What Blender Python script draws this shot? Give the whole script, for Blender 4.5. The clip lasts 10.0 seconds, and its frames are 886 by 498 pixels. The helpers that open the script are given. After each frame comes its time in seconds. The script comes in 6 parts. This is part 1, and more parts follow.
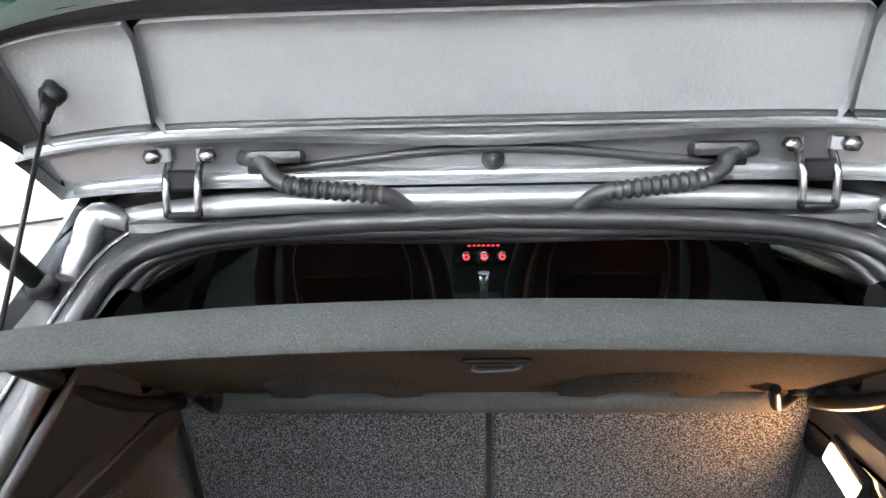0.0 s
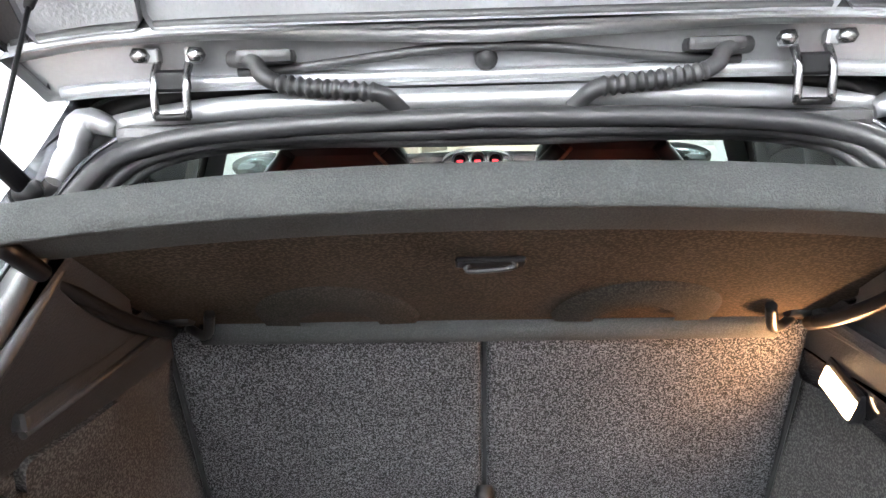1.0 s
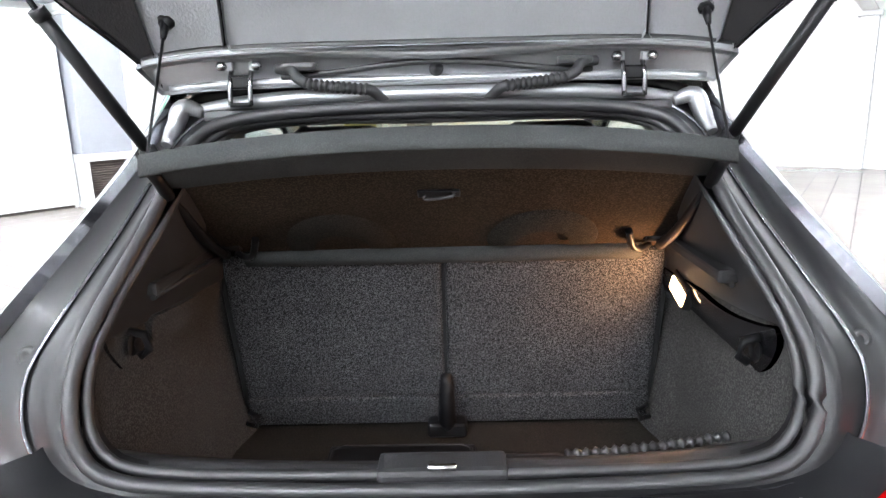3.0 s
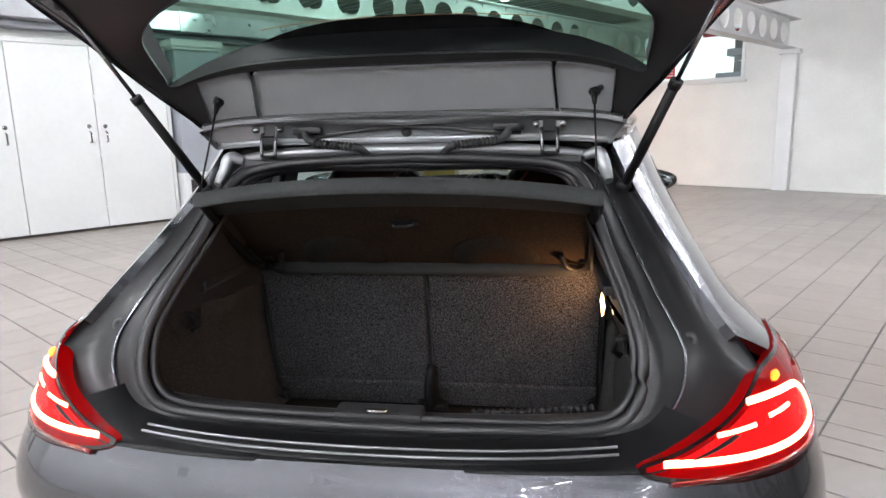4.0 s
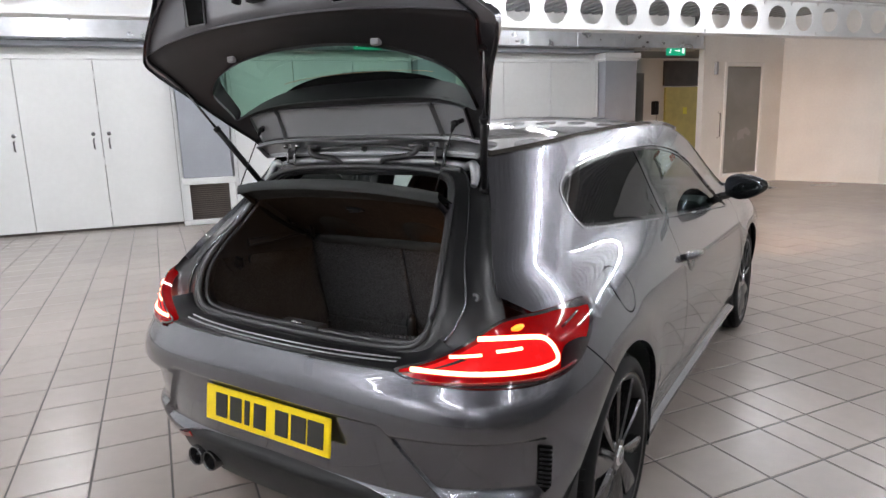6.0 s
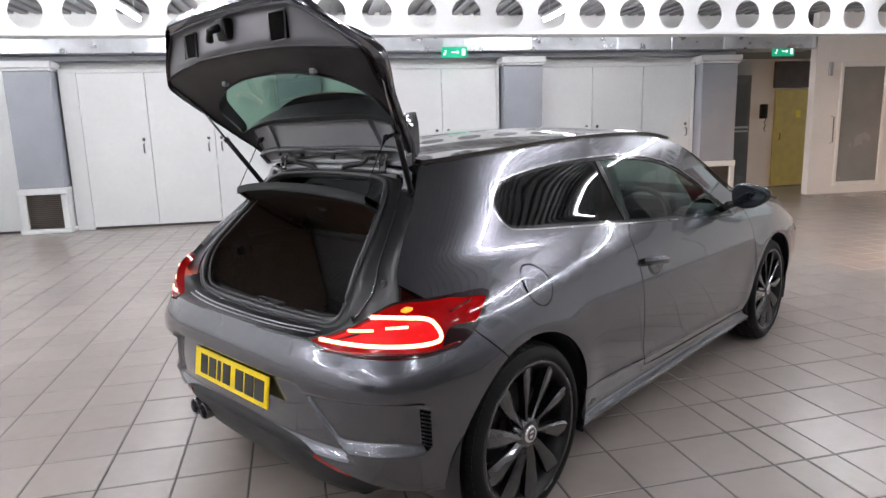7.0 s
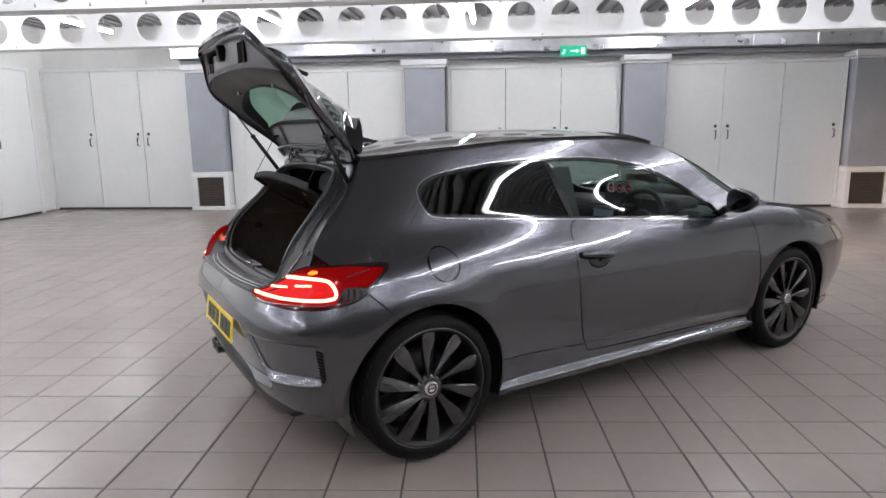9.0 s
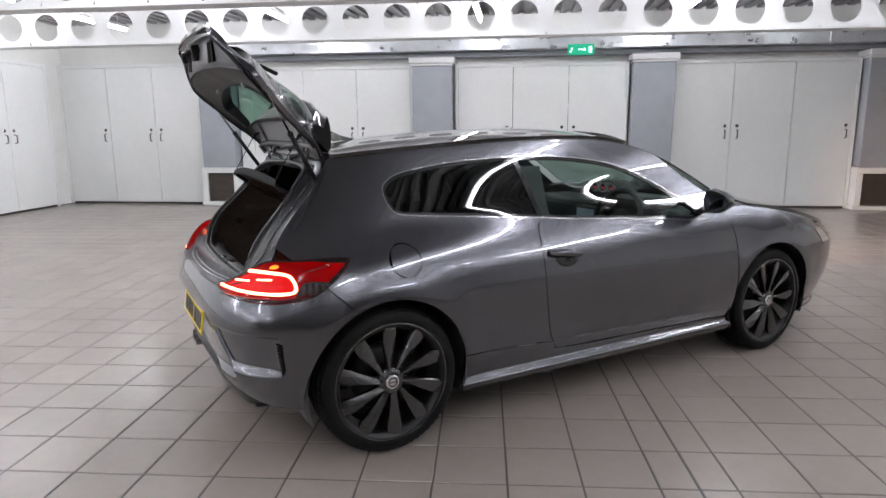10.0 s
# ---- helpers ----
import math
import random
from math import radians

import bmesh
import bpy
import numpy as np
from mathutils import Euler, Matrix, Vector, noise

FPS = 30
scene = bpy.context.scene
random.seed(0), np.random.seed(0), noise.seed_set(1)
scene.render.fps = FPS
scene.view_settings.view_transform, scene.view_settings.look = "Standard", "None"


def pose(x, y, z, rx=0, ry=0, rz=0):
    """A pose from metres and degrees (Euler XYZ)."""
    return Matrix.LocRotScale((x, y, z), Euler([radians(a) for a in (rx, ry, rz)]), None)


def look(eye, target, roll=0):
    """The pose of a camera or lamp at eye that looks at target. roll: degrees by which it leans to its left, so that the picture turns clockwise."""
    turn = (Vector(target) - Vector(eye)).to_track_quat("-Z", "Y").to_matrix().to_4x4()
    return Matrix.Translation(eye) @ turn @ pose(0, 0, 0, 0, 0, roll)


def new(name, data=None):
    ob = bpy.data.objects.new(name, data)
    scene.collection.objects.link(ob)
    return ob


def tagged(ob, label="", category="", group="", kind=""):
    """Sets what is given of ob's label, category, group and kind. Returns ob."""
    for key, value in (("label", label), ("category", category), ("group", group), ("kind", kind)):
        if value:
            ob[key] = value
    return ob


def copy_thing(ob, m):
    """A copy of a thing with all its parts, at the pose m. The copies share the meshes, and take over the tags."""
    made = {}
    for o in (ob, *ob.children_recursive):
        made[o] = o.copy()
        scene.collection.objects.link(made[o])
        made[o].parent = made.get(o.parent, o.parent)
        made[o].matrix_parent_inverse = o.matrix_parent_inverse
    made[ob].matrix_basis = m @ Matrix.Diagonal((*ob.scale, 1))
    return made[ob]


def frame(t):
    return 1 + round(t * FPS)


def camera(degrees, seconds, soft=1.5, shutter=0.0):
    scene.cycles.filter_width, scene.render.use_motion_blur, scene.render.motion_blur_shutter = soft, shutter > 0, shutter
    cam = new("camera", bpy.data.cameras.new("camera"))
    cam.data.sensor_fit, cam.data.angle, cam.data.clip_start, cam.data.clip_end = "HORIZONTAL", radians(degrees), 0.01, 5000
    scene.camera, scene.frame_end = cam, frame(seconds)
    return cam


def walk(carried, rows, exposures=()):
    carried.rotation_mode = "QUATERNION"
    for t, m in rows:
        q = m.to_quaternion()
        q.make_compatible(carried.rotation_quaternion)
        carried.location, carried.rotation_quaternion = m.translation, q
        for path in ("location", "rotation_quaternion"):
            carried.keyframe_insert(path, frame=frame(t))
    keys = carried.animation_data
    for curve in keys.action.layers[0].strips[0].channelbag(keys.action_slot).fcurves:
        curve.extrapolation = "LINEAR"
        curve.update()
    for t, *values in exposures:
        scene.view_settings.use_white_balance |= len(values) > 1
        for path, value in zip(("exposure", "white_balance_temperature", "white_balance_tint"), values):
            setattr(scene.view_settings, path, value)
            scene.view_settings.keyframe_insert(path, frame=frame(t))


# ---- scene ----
cam = camera(69.8, 10.0)
PATH = [
    (0, (-0.025, -0.81, 1.346), (-0.11, 1.136, 0.895), -1.3),
    (0.5, (-0.024, -0.815, 1.303), (-0.095, 1.134, 0.859), -1.5),
    (1, (-0.026, -0.825, 1.246), (-0.093, 1.122, 0.793), -1.5),
    (1.5, (-0.018, -0.851, 1.195), (-0.083, 1.094, 0.734), -1.4),
    (2, (-0.018, -0.941, 1.178), (-0.066, 1.004, 0.715), -1.4),
    (2.5, (-0.027, -1.093, 1.207), (-0.058, 0.855, 0.757), -1.4),
    (3, (0.019, -1.236, 1.231), (-0.009, 0.714, 0.784), -1.5),
    (3.2, (0.044, -1.294, 1.246), (0.011, 0.656, 0.801), -1.5),
    (4.3, (0.438, -1.677, 1.311), (0.022, 0.245, 0.947), -1.3),
    (4.5, (0.542, -1.726, 1.314), (0.052, 0.178, 0.951), -1.4),
    (5, (0.778, -1.819, 1.31), (0.077, 0.019, 0.95), -1.35),
    (5.5, (1.084, -1.881, 1.31), (0.197, -0.125, 0.949), -1.45),
    (5.7, (1.197, -1.854, 1.328), (0.231, -0.143, 0.956), -1.55),
    (6.8, (1.958, -1.758, 1.372), (0.659, -0.282, 1.005), -1.9),
    (7, (2.069, -1.695, 1.373), (0.709, -0.273, 1.01), -1.7),
    (7.5, (2.35, -1.602, 1.378), (0.875, -0.3, 1.02), -1.5),
    (8, (2.615, -1.474, 1.4), (1.07, -0.256, 1.038), -1.4),
    (8.5, (2.839, -1.334, 1.392), (1.233, -0.198, 1.028), -1.0),
    (9, (3.024, -1.249, 1.386), (1.341, -0.233, 1.018), -0.8),
    (9.5, (3.139, -1.135, 1.39), (1.431, -0.162, 1.019), -0.6),
    (10, (3.188, -1.065, 1.39), (1.475, -0.102, 1.015), -0.4),
]
walk(cam, [(t, look(eye, target, roll)) for t, eye, target, roll in PATH], [(0.0, 2.12, 6350, 8), (0.5, 2.12, 6450, 10), (1.0, 2.52, 6450, 10), (1.5, 2.95, 6500, 10), (2.0, 3.15, 6450, 10), (2.5, 2.55, 6100, 7), (3.0, 1.7, 6300, 10), (4.3, 0.45, 6500, 12), (5.0, 0.36, 6550, 12), (5.5, 0.25, 6550, 12), (7.0, 0.15, 6500, 14), (8.5, -0.03, 6500, 14), (10.0, -0.07, 6500, 14)])

# ---- light and exposure ----
world = bpy.data.worlds.new("world")
scene.world = world
world.use_nodes = True
world.node_tree.nodes["Background"].inputs["Color"].default_value = (0.75, 0.8, 0.85, 1)
world.node_tree.nodes["Background"].inputs["Strength"].default_value = 0.05
TUBE = 106.0

# ---- materials ----


def nodes_of(name):
    m = bpy.data.materials.new(name)
    m.use_nodes = True
    nt = m.node_tree
    return m, nt, nt.nodes["Principled BSDF"]


def mat(name, color, rough=0.5, metal=0.0, vary=0.12, scale=6.0, bump=0.0, bump_scale=200.0, coat=0.0, rough_vary=0.1, spec=0.5, rnd=0.0, world=False, coat_rough=0.03):
    """A surface with two scales of variation in colour, roughness and relief."""
    m, nt, b = nodes_of(name)
    L, N = nt.links, nt.nodes
    place = N.new("ShaderNodeNewGeometry").outputs["Position"] if world else N.new("ShaderNodeTexCoord").outputs["Object"]
    n1 = N.new("ShaderNodeTexNoise")
    n1.inputs["Scale"].default_value, n1.inputs["Detail"].default_value = scale, 6
    L.new(place, n1.inputs["Vector"])
    n2 = N.new("ShaderNodeTexNoise")
    n2.inputs["Scale"].default_value, n2.inputs["Detail"].default_value = bump_scale, 3
    L.new(place, n2.inputs["Vector"])
    ramp = N.new("ShaderNodeMapRange")
    ramp.inputs["From Min"].default_value, ramp.inputs["From Max"].default_value = 0.3, 0.7
    ramp.inputs["To Min"].default_value, ramp.inputs["To Max"].default_value = 1 - vary, 1 + vary
    L.new(n1.outputs["Fac"], ramp.inputs["Value"])
    fine = N.new("ShaderNodeMapRange")
    fine.inputs["From Min"].default_value, fine.inputs["From Max"].default_value = 0.3, 0.7
    fine.inputs["To Min"].default_value, fine.inputs["To Max"].default_value = 1 - vary * 0.5, 1 + vary * 0.5
    L.new(n2.outputs["Fac"], fine.inputs["Value"])
    mul = N.new("ShaderNodeMath")
    mul.operation = "MULTIPLY"
    L.new(ramp.outputs[0], mul.inputs[0])
    L.new(fine.outputs[0], mul.inputs[1])
    out = mul.outputs[0]
    if rnd:
        oi = N.new("ShaderNodeObjectInfo")
        gi = N.new("ShaderNodeNewGeometry")
        add = N.new("ShaderNodeMath")
        L.new(oi.outputs["Random"], add.inputs[0])
        L.new(gi.outputs["Random Per Island"], add.inputs[1])
        fr = N.new("ShaderNodeMath")
        fr.operation = "FRACT"
        L.new(add.outputs[0], fr.inputs[0])
        rr = N.new("ShaderNodeMapRange")
        rr.inputs["To Min"].default_value, rr.inputs["To Max"].default_value = 1 - rnd, 1 + rnd
        L.new(fr.outputs[0], rr.inputs["Value"])
        m2 = N.new("ShaderNodeMath")
        m2.operation = "MULTIPLY"
        L.new(out, m2.inputs[0])
        L.new(rr.outputs[0], m2.inputs[1])
        out = m2.outputs[0]
    mix = N.new("ShaderNodeMix")
    mix.data_type, mix.blend_type = "RGBA", "MULTIPLY"
    mix.inputs[0].default_value = 1
    mix.inputs[6].default_value = (*color, 1)
    L.new(out, mix.inputs[7])
    L.new(mix.outputs[2], b.inputs["Base Color"])
    rv = N.new("ShaderNodeMapRange")
    rv.inputs["To Min"].default_value, rv.inputs["To Max"].default_value = max(0.02, rough - rough_vary), min(1, rough + rough_vary)
    L.new(n1.outputs["Fac"], rv.inputs["Value"])
    L.new(rv.outputs[0], b.inputs["Roughness"])
    b.inputs["Metallic"].default_value = metal
    b.inputs["Specular IOR Level"].default_value = spec
    b.inputs["Coat Weight"].default_value = coat
    b.inputs["Coat Roughness"].default_value = coat_rough
    if bump:
        bn = N.new("ShaderNodeBump")
        bn.inputs["Strength"].default_value, bn.inputs["Distance"].default_value = bump, 0.002
        L.new(n2.outputs["Fac"], bn.inputs["Height"])
        L.new(bn.outputs["Normal"], b.inputs["Normal"])
    return m


def glow(name, color, strength):
    m, nt, b = nodes_of(name)
    b.inputs["Base Color"].default_value = (*color, 1)
    b.inputs["Emission Color"].default_value = (*color, 1)
    b.inputs["Emission Strength"].default_value = strength
    return m


def glass(name, tint, rough=0.0, mixed=0.85):
    """Thin glass: a tinted clear pane with a mirror-like gloss by Fresnel."""
    m, nt, b = nodes_of(name)
    N, L = nt.nodes, nt.links
    tr = N.new("ShaderNodeBsdfTransparent")
    tr.inputs["Color"].default_value = (*tint, 1)
    gl = N.new("ShaderNodeBsdfGlossy")
    gl.inputs["Roughness"].default_value = rough
    lw = N.new("ShaderNodeLayerWeight")
    lw.inputs["Blend"].default_value = 0.5
    pw = N.new("ShaderNodeMath")
    pw.operation, pw.inputs[1].default_value = "POWER", 4.0
    L.new(lw.outputs["Facing"], pw.inputs[0])
    fr = N.new("ShaderNodeMapRange")
    fr.inputs["To Min"].default_value, fr.inputs["To Max"].default_value = 0.05, 1.0
    L.new(pw.outputs[0], fr.inputs["Value"])
    mx = N.new("ShaderNodeMixShader")
    L.new(fr.outputs[0], mx.inputs[0])
    L.new(tr.outputs[0], mx.inputs[1])
    L.new(gl.outputs[0], mx.inputs[2])
    L.new(mx.outputs[0], N["Material Output"].inputs["Surface"])
    return m


M_FLOOR = mat("floor tile ceramic", (0.270, 0.236, 0.212), 0.25, vary=0.05, scale=0.7, bump_scale=14, rnd=0.04, world=True, rough_vary=0.05)
M_GROUT = mat("dark grout", (0.055, 0.05, 0.046), 0.9, vary=0.3, scale=9)
M_WALL = mat("white painted brick wall", (0.74, 0.74, 0.72), 0.55, vary=0.05, scale=1.5, bump=0.25, bump_scale=25)
M_DOOR = mat("white gloss cupboard paint", (0.76, 0.775, 0.77), 0.35, vary=0.03, scale=1.2, bump=0.03, bump_scale=15)
M_PILLAR = mat("grey pillar paint", (0.33, 0.35, 0.385), 0.5, vary=0.06, scale=2.5, bump=0.05, bump_scale=80)
M_STEEL = mat("white painted steel", (0.72, 0.73, 0.73), 0.42, vary=0.05, scale=2)
M_DUCT = mat("galvanised duct", (0.66, 0.68, 0.71), 0.3, metal=0.75, vary=0.12, scale=5)
M_CEIL = mat("ribbed grey ceiling deck", (0.34, 0.345, 0.35), 0.6, vary=0.08, scale=2)
M_CHROME = mat("chromed metal", (0.78, 0.78, 0.8), 0.15, metal=1.0, vary=0.03)
M_HANDLE = mat("worn chrome handle", (0.34, 0.34, 0.35), 0.22, metal=1.0, vary=0.1)
M_TUBE = glow("fluorescent tube", (0.965, 0.985, 1.02), TUBE)
M_GREEN = glow("green exit sign", (0.0, 0.30, 0.16), 0.8)
M_SIGNW = glow("white sign pictogram", (0.8, 1.0, 0.9), 1.0)
M_YELLOW = mat("yellow painted door", (0.50, 0.44, 0.13), 0.5, vary=0.1)
M_DARK = mat("dark brown grille", (0.06, 0.05, 0.045), 0.6, vary=0.2)
M_BLACK = mat("satin black plastic", (0.007, 0.007, 0.008), 0.42, spec=0.25, vary=0.15, bump=0.08, bump_scale=400)
M_WINGLASS = glass("clear window glass", (0.85, 0.9, 0.9))
M_RED = mat("red sign paint", (0.5, 0.02, 0.03), 0.4)
M_BLUE = mat("blue sign paint", (0.02, 0.06, 0.3), 0.4)
M_GREYDOOR = mat("grey glazing film", (0.22, 0.225, 0.22), 0.25, vary=0.15, scale=1.5)

# ---- mesh helpers ----


def link(name, bm, material, parent=None, smooth=False, label=""):
    me = bpy.data.meshes.new(name)
    bm.normal_update()
    bm.to_mesh(me)
    bm.free()
    for m in (material if isinstance(material, (list, tuple)) else [material]):
        me.materials.append(m)
    if smooth:
        me.polygons.foreach_set("use_smooth", [True] * len(me.polygons))
    ob = new(name, me)
    if parent:
        ob.parent = parent
    if label:
        ob["label"] = label
    return ob


def part(name, bm, material, parent, label="", smooth=False):
    return link(name, bm, material, parent, smooth, label)


def thing(name, m=None):
    ob = new(name)
    ob.empty_display_size = 0.1
    if m is not None:
        ob.matrix_basis = m
    return ob


def box(a, b, bevel=0.0, seg=1, bm=None):
    bm2 = bmesh.new()
    bmesh.ops.create_cube(bm2, size=1)
    for v in bm2.verts:
        v.co = Vector([a[i] + (v.co[i] + 0.5) * (b[i] - a[i]) for i in range(3)])
    if bevel:
        bmesh.ops.bevel(bm2, geom=bm2.edges[:], offset=bevel, segments=seg, profile=0.6, affect="EDGES")
    if bm is None:
        return bm2
    me = bpy.data.meshes.new("tmp")
    bm2.to_mesh(me)
    bm2.free()
    bm.from_mesh(me)
    bpy.data.meshes.remove(me)
    return bm


def moved(bm, m):
    bmesh.ops.transform(bm, matrix=m, verts=bm.verts)
    return bm


def join(bm, other):
    me = bpy.data.meshes.new("tmp")
    other.to_mesh(me)
    other.free()
    bm.from_mesh(me)
    bpy.data.meshes.remove(me)
    return bm


def tube(points, radius, n=10, closed=False, caps=True, bm=None, wob=None):
    """A round bar along points; radius a number or a function of 0..1."""
    bm = bm or bmesh.new()
    pts = [Vector(p) for p in points]
    rings = []
    up = Vector((0.12, 0.34, 0.93)).normalized()
    for i, p in enumerate(pts):
        a = pts[i - 1] if (i > 0 or closed) else pts[i]
        b = pts[(i + 1) % len(pts)] if (i < len(pts) - 1 or closed) else pts[i]
        d = (b - a).normalized()
        s1 = d.cross(up)
        if s1.length < 1e-4:
            s1 = d.cross(Vector((1, 0, 0)))
        s1.normalize()
        s2 = s1.cross(d).normalized()
        f = i / max(1, len(pts) - 1)
        r = radius(f) if callable(radius) else radius
        rings.append([bm.verts.new(p + (s1 * math.cos(k * math.tau / n) + s2 * math.sin(k * math.tau / n)) * r) for k in range(n)])
    m = len(rings)
    for i in range(m if closed else m - 1):
        ra, rb = rings[i], rings[(i + 1) % m]
        for k in range(n):
            f = bm.faces.new((ra[k], ra[(k + 1) % n], rb[(k + 1) % n], rb[k]))
            f.smooth = True
    if caps and not closed:
        bm.faces.new(rings[0][::-1])
        bm.faces.new(rings[-1])
    return bm


def spline(pts, n=8, closed=False):
    """Catmull-Rom through points."""
    P = [Vector(p) for p in pts]
    m = len(P)
    out = []
    for i in range(m if closed else m - 1):
        p0 = P[i - 1] if (i > 0 or closed) else P[0] * 2 - P[1]
        p1, p2 = P[i], P[(i + 1) % m]
        p3 = P[(i + 2) % m] if (i + 2 < m or closed) else P[-1] * 2 - P[-2]
        for k in range(n):
            t = k / n
            out.append(0.5 * ((2 * p1) + (p2 - p0) * t + (2 * p0 - 5 * p1 + 4 * p2 - p3) * t * t + (3 * p1 - p0 - 3 * p2 + p3) * t ** 3))
    if not closed:
        out.append(P[-1])
    return out


def lathe(profile, n=48, axis="x", bm=None):
    """Turn (along, radius) points about an axis."""
    bm = bm or bmesh.new()
    rings = []
    for a, r in profile:
        ring = []
        for k in range(n):
            t = k * math.tau / n
            u, v = r * math.cos(t), r * math.sin(t)
            ring.append(bm.verts.new({"x": (a, u, v), "y": (u, a, v), "z": (u, v, a)}[axis]))
        rings.append(ring)
    for ra, rb in zip(rings, rings[1:]):
        for k in range(n):
            f = bm.faces.new((ra[k], ra[(k + 1) % n], rb[(k + 1) % n], rb[k]))
            f.smooth = True
    return bm


def extrude_poly(pts2, to3, depth, bm=None):
    """A flat outline (u, v) with thickness: to3(u, v, w) with w from 0 to depth."""
    bm = bm or bmesh.new()
    lo = [bm.verts.new(to3(u, v, 0)) for u, v in pts2]
    hi = [bm.verts.new(to3(u, v, depth)) for u, v in pts2]
    bm.faces.new(lo[::-1])
    bm.faces.new(hi)
    n = len(pts2)
    for i in range(n):
        bm.faces.new((lo[i], lo[(i + 1) % n], hi[(i + 1) % n], hi[i]))
    bmesh.ops.recalc_face_normals(bm, faces=bm.faces)
    return bm

# ---- the workshop hall; its own axes: u along the cupboard wall, n towards it ----
ROOM = pose(0, 0, 0, 0, 0, 54)
BACK, LEFT, RIGHT, REAR, TOP = 8.35, -7.6, 11.6, -13.0, 3.35


def room(ob, label="", category="", group="", kind="", at=None):
    ob.matrix_basis = ROOM @ at if at is not None else ROOM
    return tagged(ob, label, category, group, kind)


floor = room(link("floor", box((LEFT - 0.2, REAR - 0.2, -0.12), (RIGHT + 0.2, 10.0, -0.004)), M_GROUT), "grey ceramic tiled workshop floor with dark joints", "floor", kind="structure")
ceil_bm = box((LEFT - 0.2, REAR - 0.2, TOP), (RIGHT + 0.2, 10.0, TOP + 0.15))
for i in range(95):
    u = LEFT + 0.1 + i * 0.2
    box((u, REAR, TOP - 0.05), (u + 0.1, 9.8, TOP + 0.01), bm=ceil_bm)
room(link("ceiling", ceil_bm, M_CEIL), "ribbed grey steel deck ceiling", "ceiling", kind="structure")


def wall(name, p, q, z0=0.0, z1=TOP, thick=0.2, holes=(), material=None):
    """A wall from plan point p to q, thick to the outside (its left), with openings (from, to, low, high) along it."""
    p, q = Vector((*p, 0)), Vector((*q, 0))
    d = q - p
    length = d.length
    ang = math.degrees(math.atan2(d.y, d.x))
    bm = bmesh.new()
    cuts = sorted({0.0, length, *[h[0] for h in holes], *[h[1] for h in holes]})
    for a, b in zip(cuts, cuts[1:]):
        spans = [(z0, z1)]
        for h in holes:
            if h[0] <= a + 1e-6 and h[1] >= b - 1e-6:
                spans = [(z0, h[2]), (h[3], z1)]
        for lo, hi in spans:
            if hi - lo > 0.001:
                box((a, 0, lo), (b, thick, hi), bm=bm)
    bmesh.ops.remove_doubles(bm, verts=bm.verts, dist=0.0005)
    return room(link(name, bm, material or M_WALL), "white painted smooth masonry wall", "wall", kind="structure", at=pose(p.x, p.y, 0, 0, 0, ang))


wall("wall_west", (LEFT, REAR), (LEFT, BACK))
wall("wall_north", (LEFT, BACK), (7.3, BACK))
wall("wall_nook_side", (7.3, BACK), (7.3, 9.7))
wall("wall_nook_back", (7.3, 9.7), (RIGHT, 9.7))
wall("wall_glazed_door", (8.8, 7.9), (10.87, 7.9), holes=[(0.55, 1.55, 0.18, 2.38)], thick=0.15)
wall("wall_angled", (10.87, 7.9), (RIGHT, 6.2))
wall("wall_east", (RIGHT, 6.2), (RIGHT, REAR), holes=[(0.72, 2.86, 2.02, 3.02)])
room(link("ceiling_nook", box((7.32, 8.36, 2.68), (RIGHT, 9.69, 2.78)), M_CEIL), "low grey nook ceiling", "ceiling", kind="structure")
room(link("wall_bulkhead", box((7.32, 8.2, 2.66), (8.8, 8.355, TOP)), M_WALL), "white wall above the nook", "wall", kind="structure")
# Unseen wall, set far back so the car's side mirrors a dim hall.
wall("wall_south", (RIGHT, REAR), (LEFT, REAR))

# glazed door in the white partition
d = room(thing("door_1"), "white framed door with tall grey glass panel", "door", kind="structure")
part("glass_panel", box((9.35, 7.94, 0.18), (10.35, 7.96, 2.38)), M_GREYDOOR, d)
for a, b in (((9.33, 7.885, 0.14), (9.40, 7.93, 2.42)), ((10.30, 7.885, 0.14), (10.37, 7.93, 2.42)), ((9.40, 7.885, 2.34), (10.30, 7.93, 2.42)), ((9.40, 7.885, 0.14), (10.30, 7.93, 0.22))):
    part("frame_bar", box(a, b, 0.008), M_DOOR, d)
part("pull_handle", tube([(9.2, 7.89, 0.95), (9.2, 7.83, 0.97), (9.2, 7.83, 1.43), (9.2, 7.89, 1.45)], 0.012), M_CHROME, d, "long chrome pull handle")
part("door_closer", box((9.05, 7.84, 2.18), (9.12, 7.9, 2.42), 0.01), M_PILLAR, d)

# yellow door, grey door and fittings inside the nook
d = room(thing("door_2"), "mustard yellow painted door in dim nook", "door", kind="structure")
part("leaf", box((9.35, 9.62, 0.02), (10.35, 9.68, 2.05), 0.006), M_YELLOW, d)
part("handle", tube([(9.45, 9.60, 1.0), (9.45, 9.56, 1.02), (9.45, 9.56, 1.12), (9.45, 9.60, 1.14)], 0.009), M_BLACK, d)
part("notice", box((9.85, 9.605, 1.45), (9.95, 9.618, 1.6)), mat("bright yellow notice", (0.7, 0.65, 0.05), 0.5), d)
part("transom", box((9.3, 9.62, 2.08), (10.4, 9.68, 2.62), 0.006), M_DARK, d)
d = room(thing("door_3"), "grey flush door with kick strip in nook", "door", kind="structure")
part("leaf", box((7.75, 9.62, 0.02), (8.75, 9.68, 2.35), 0.006), M_GREYDOOR, d)
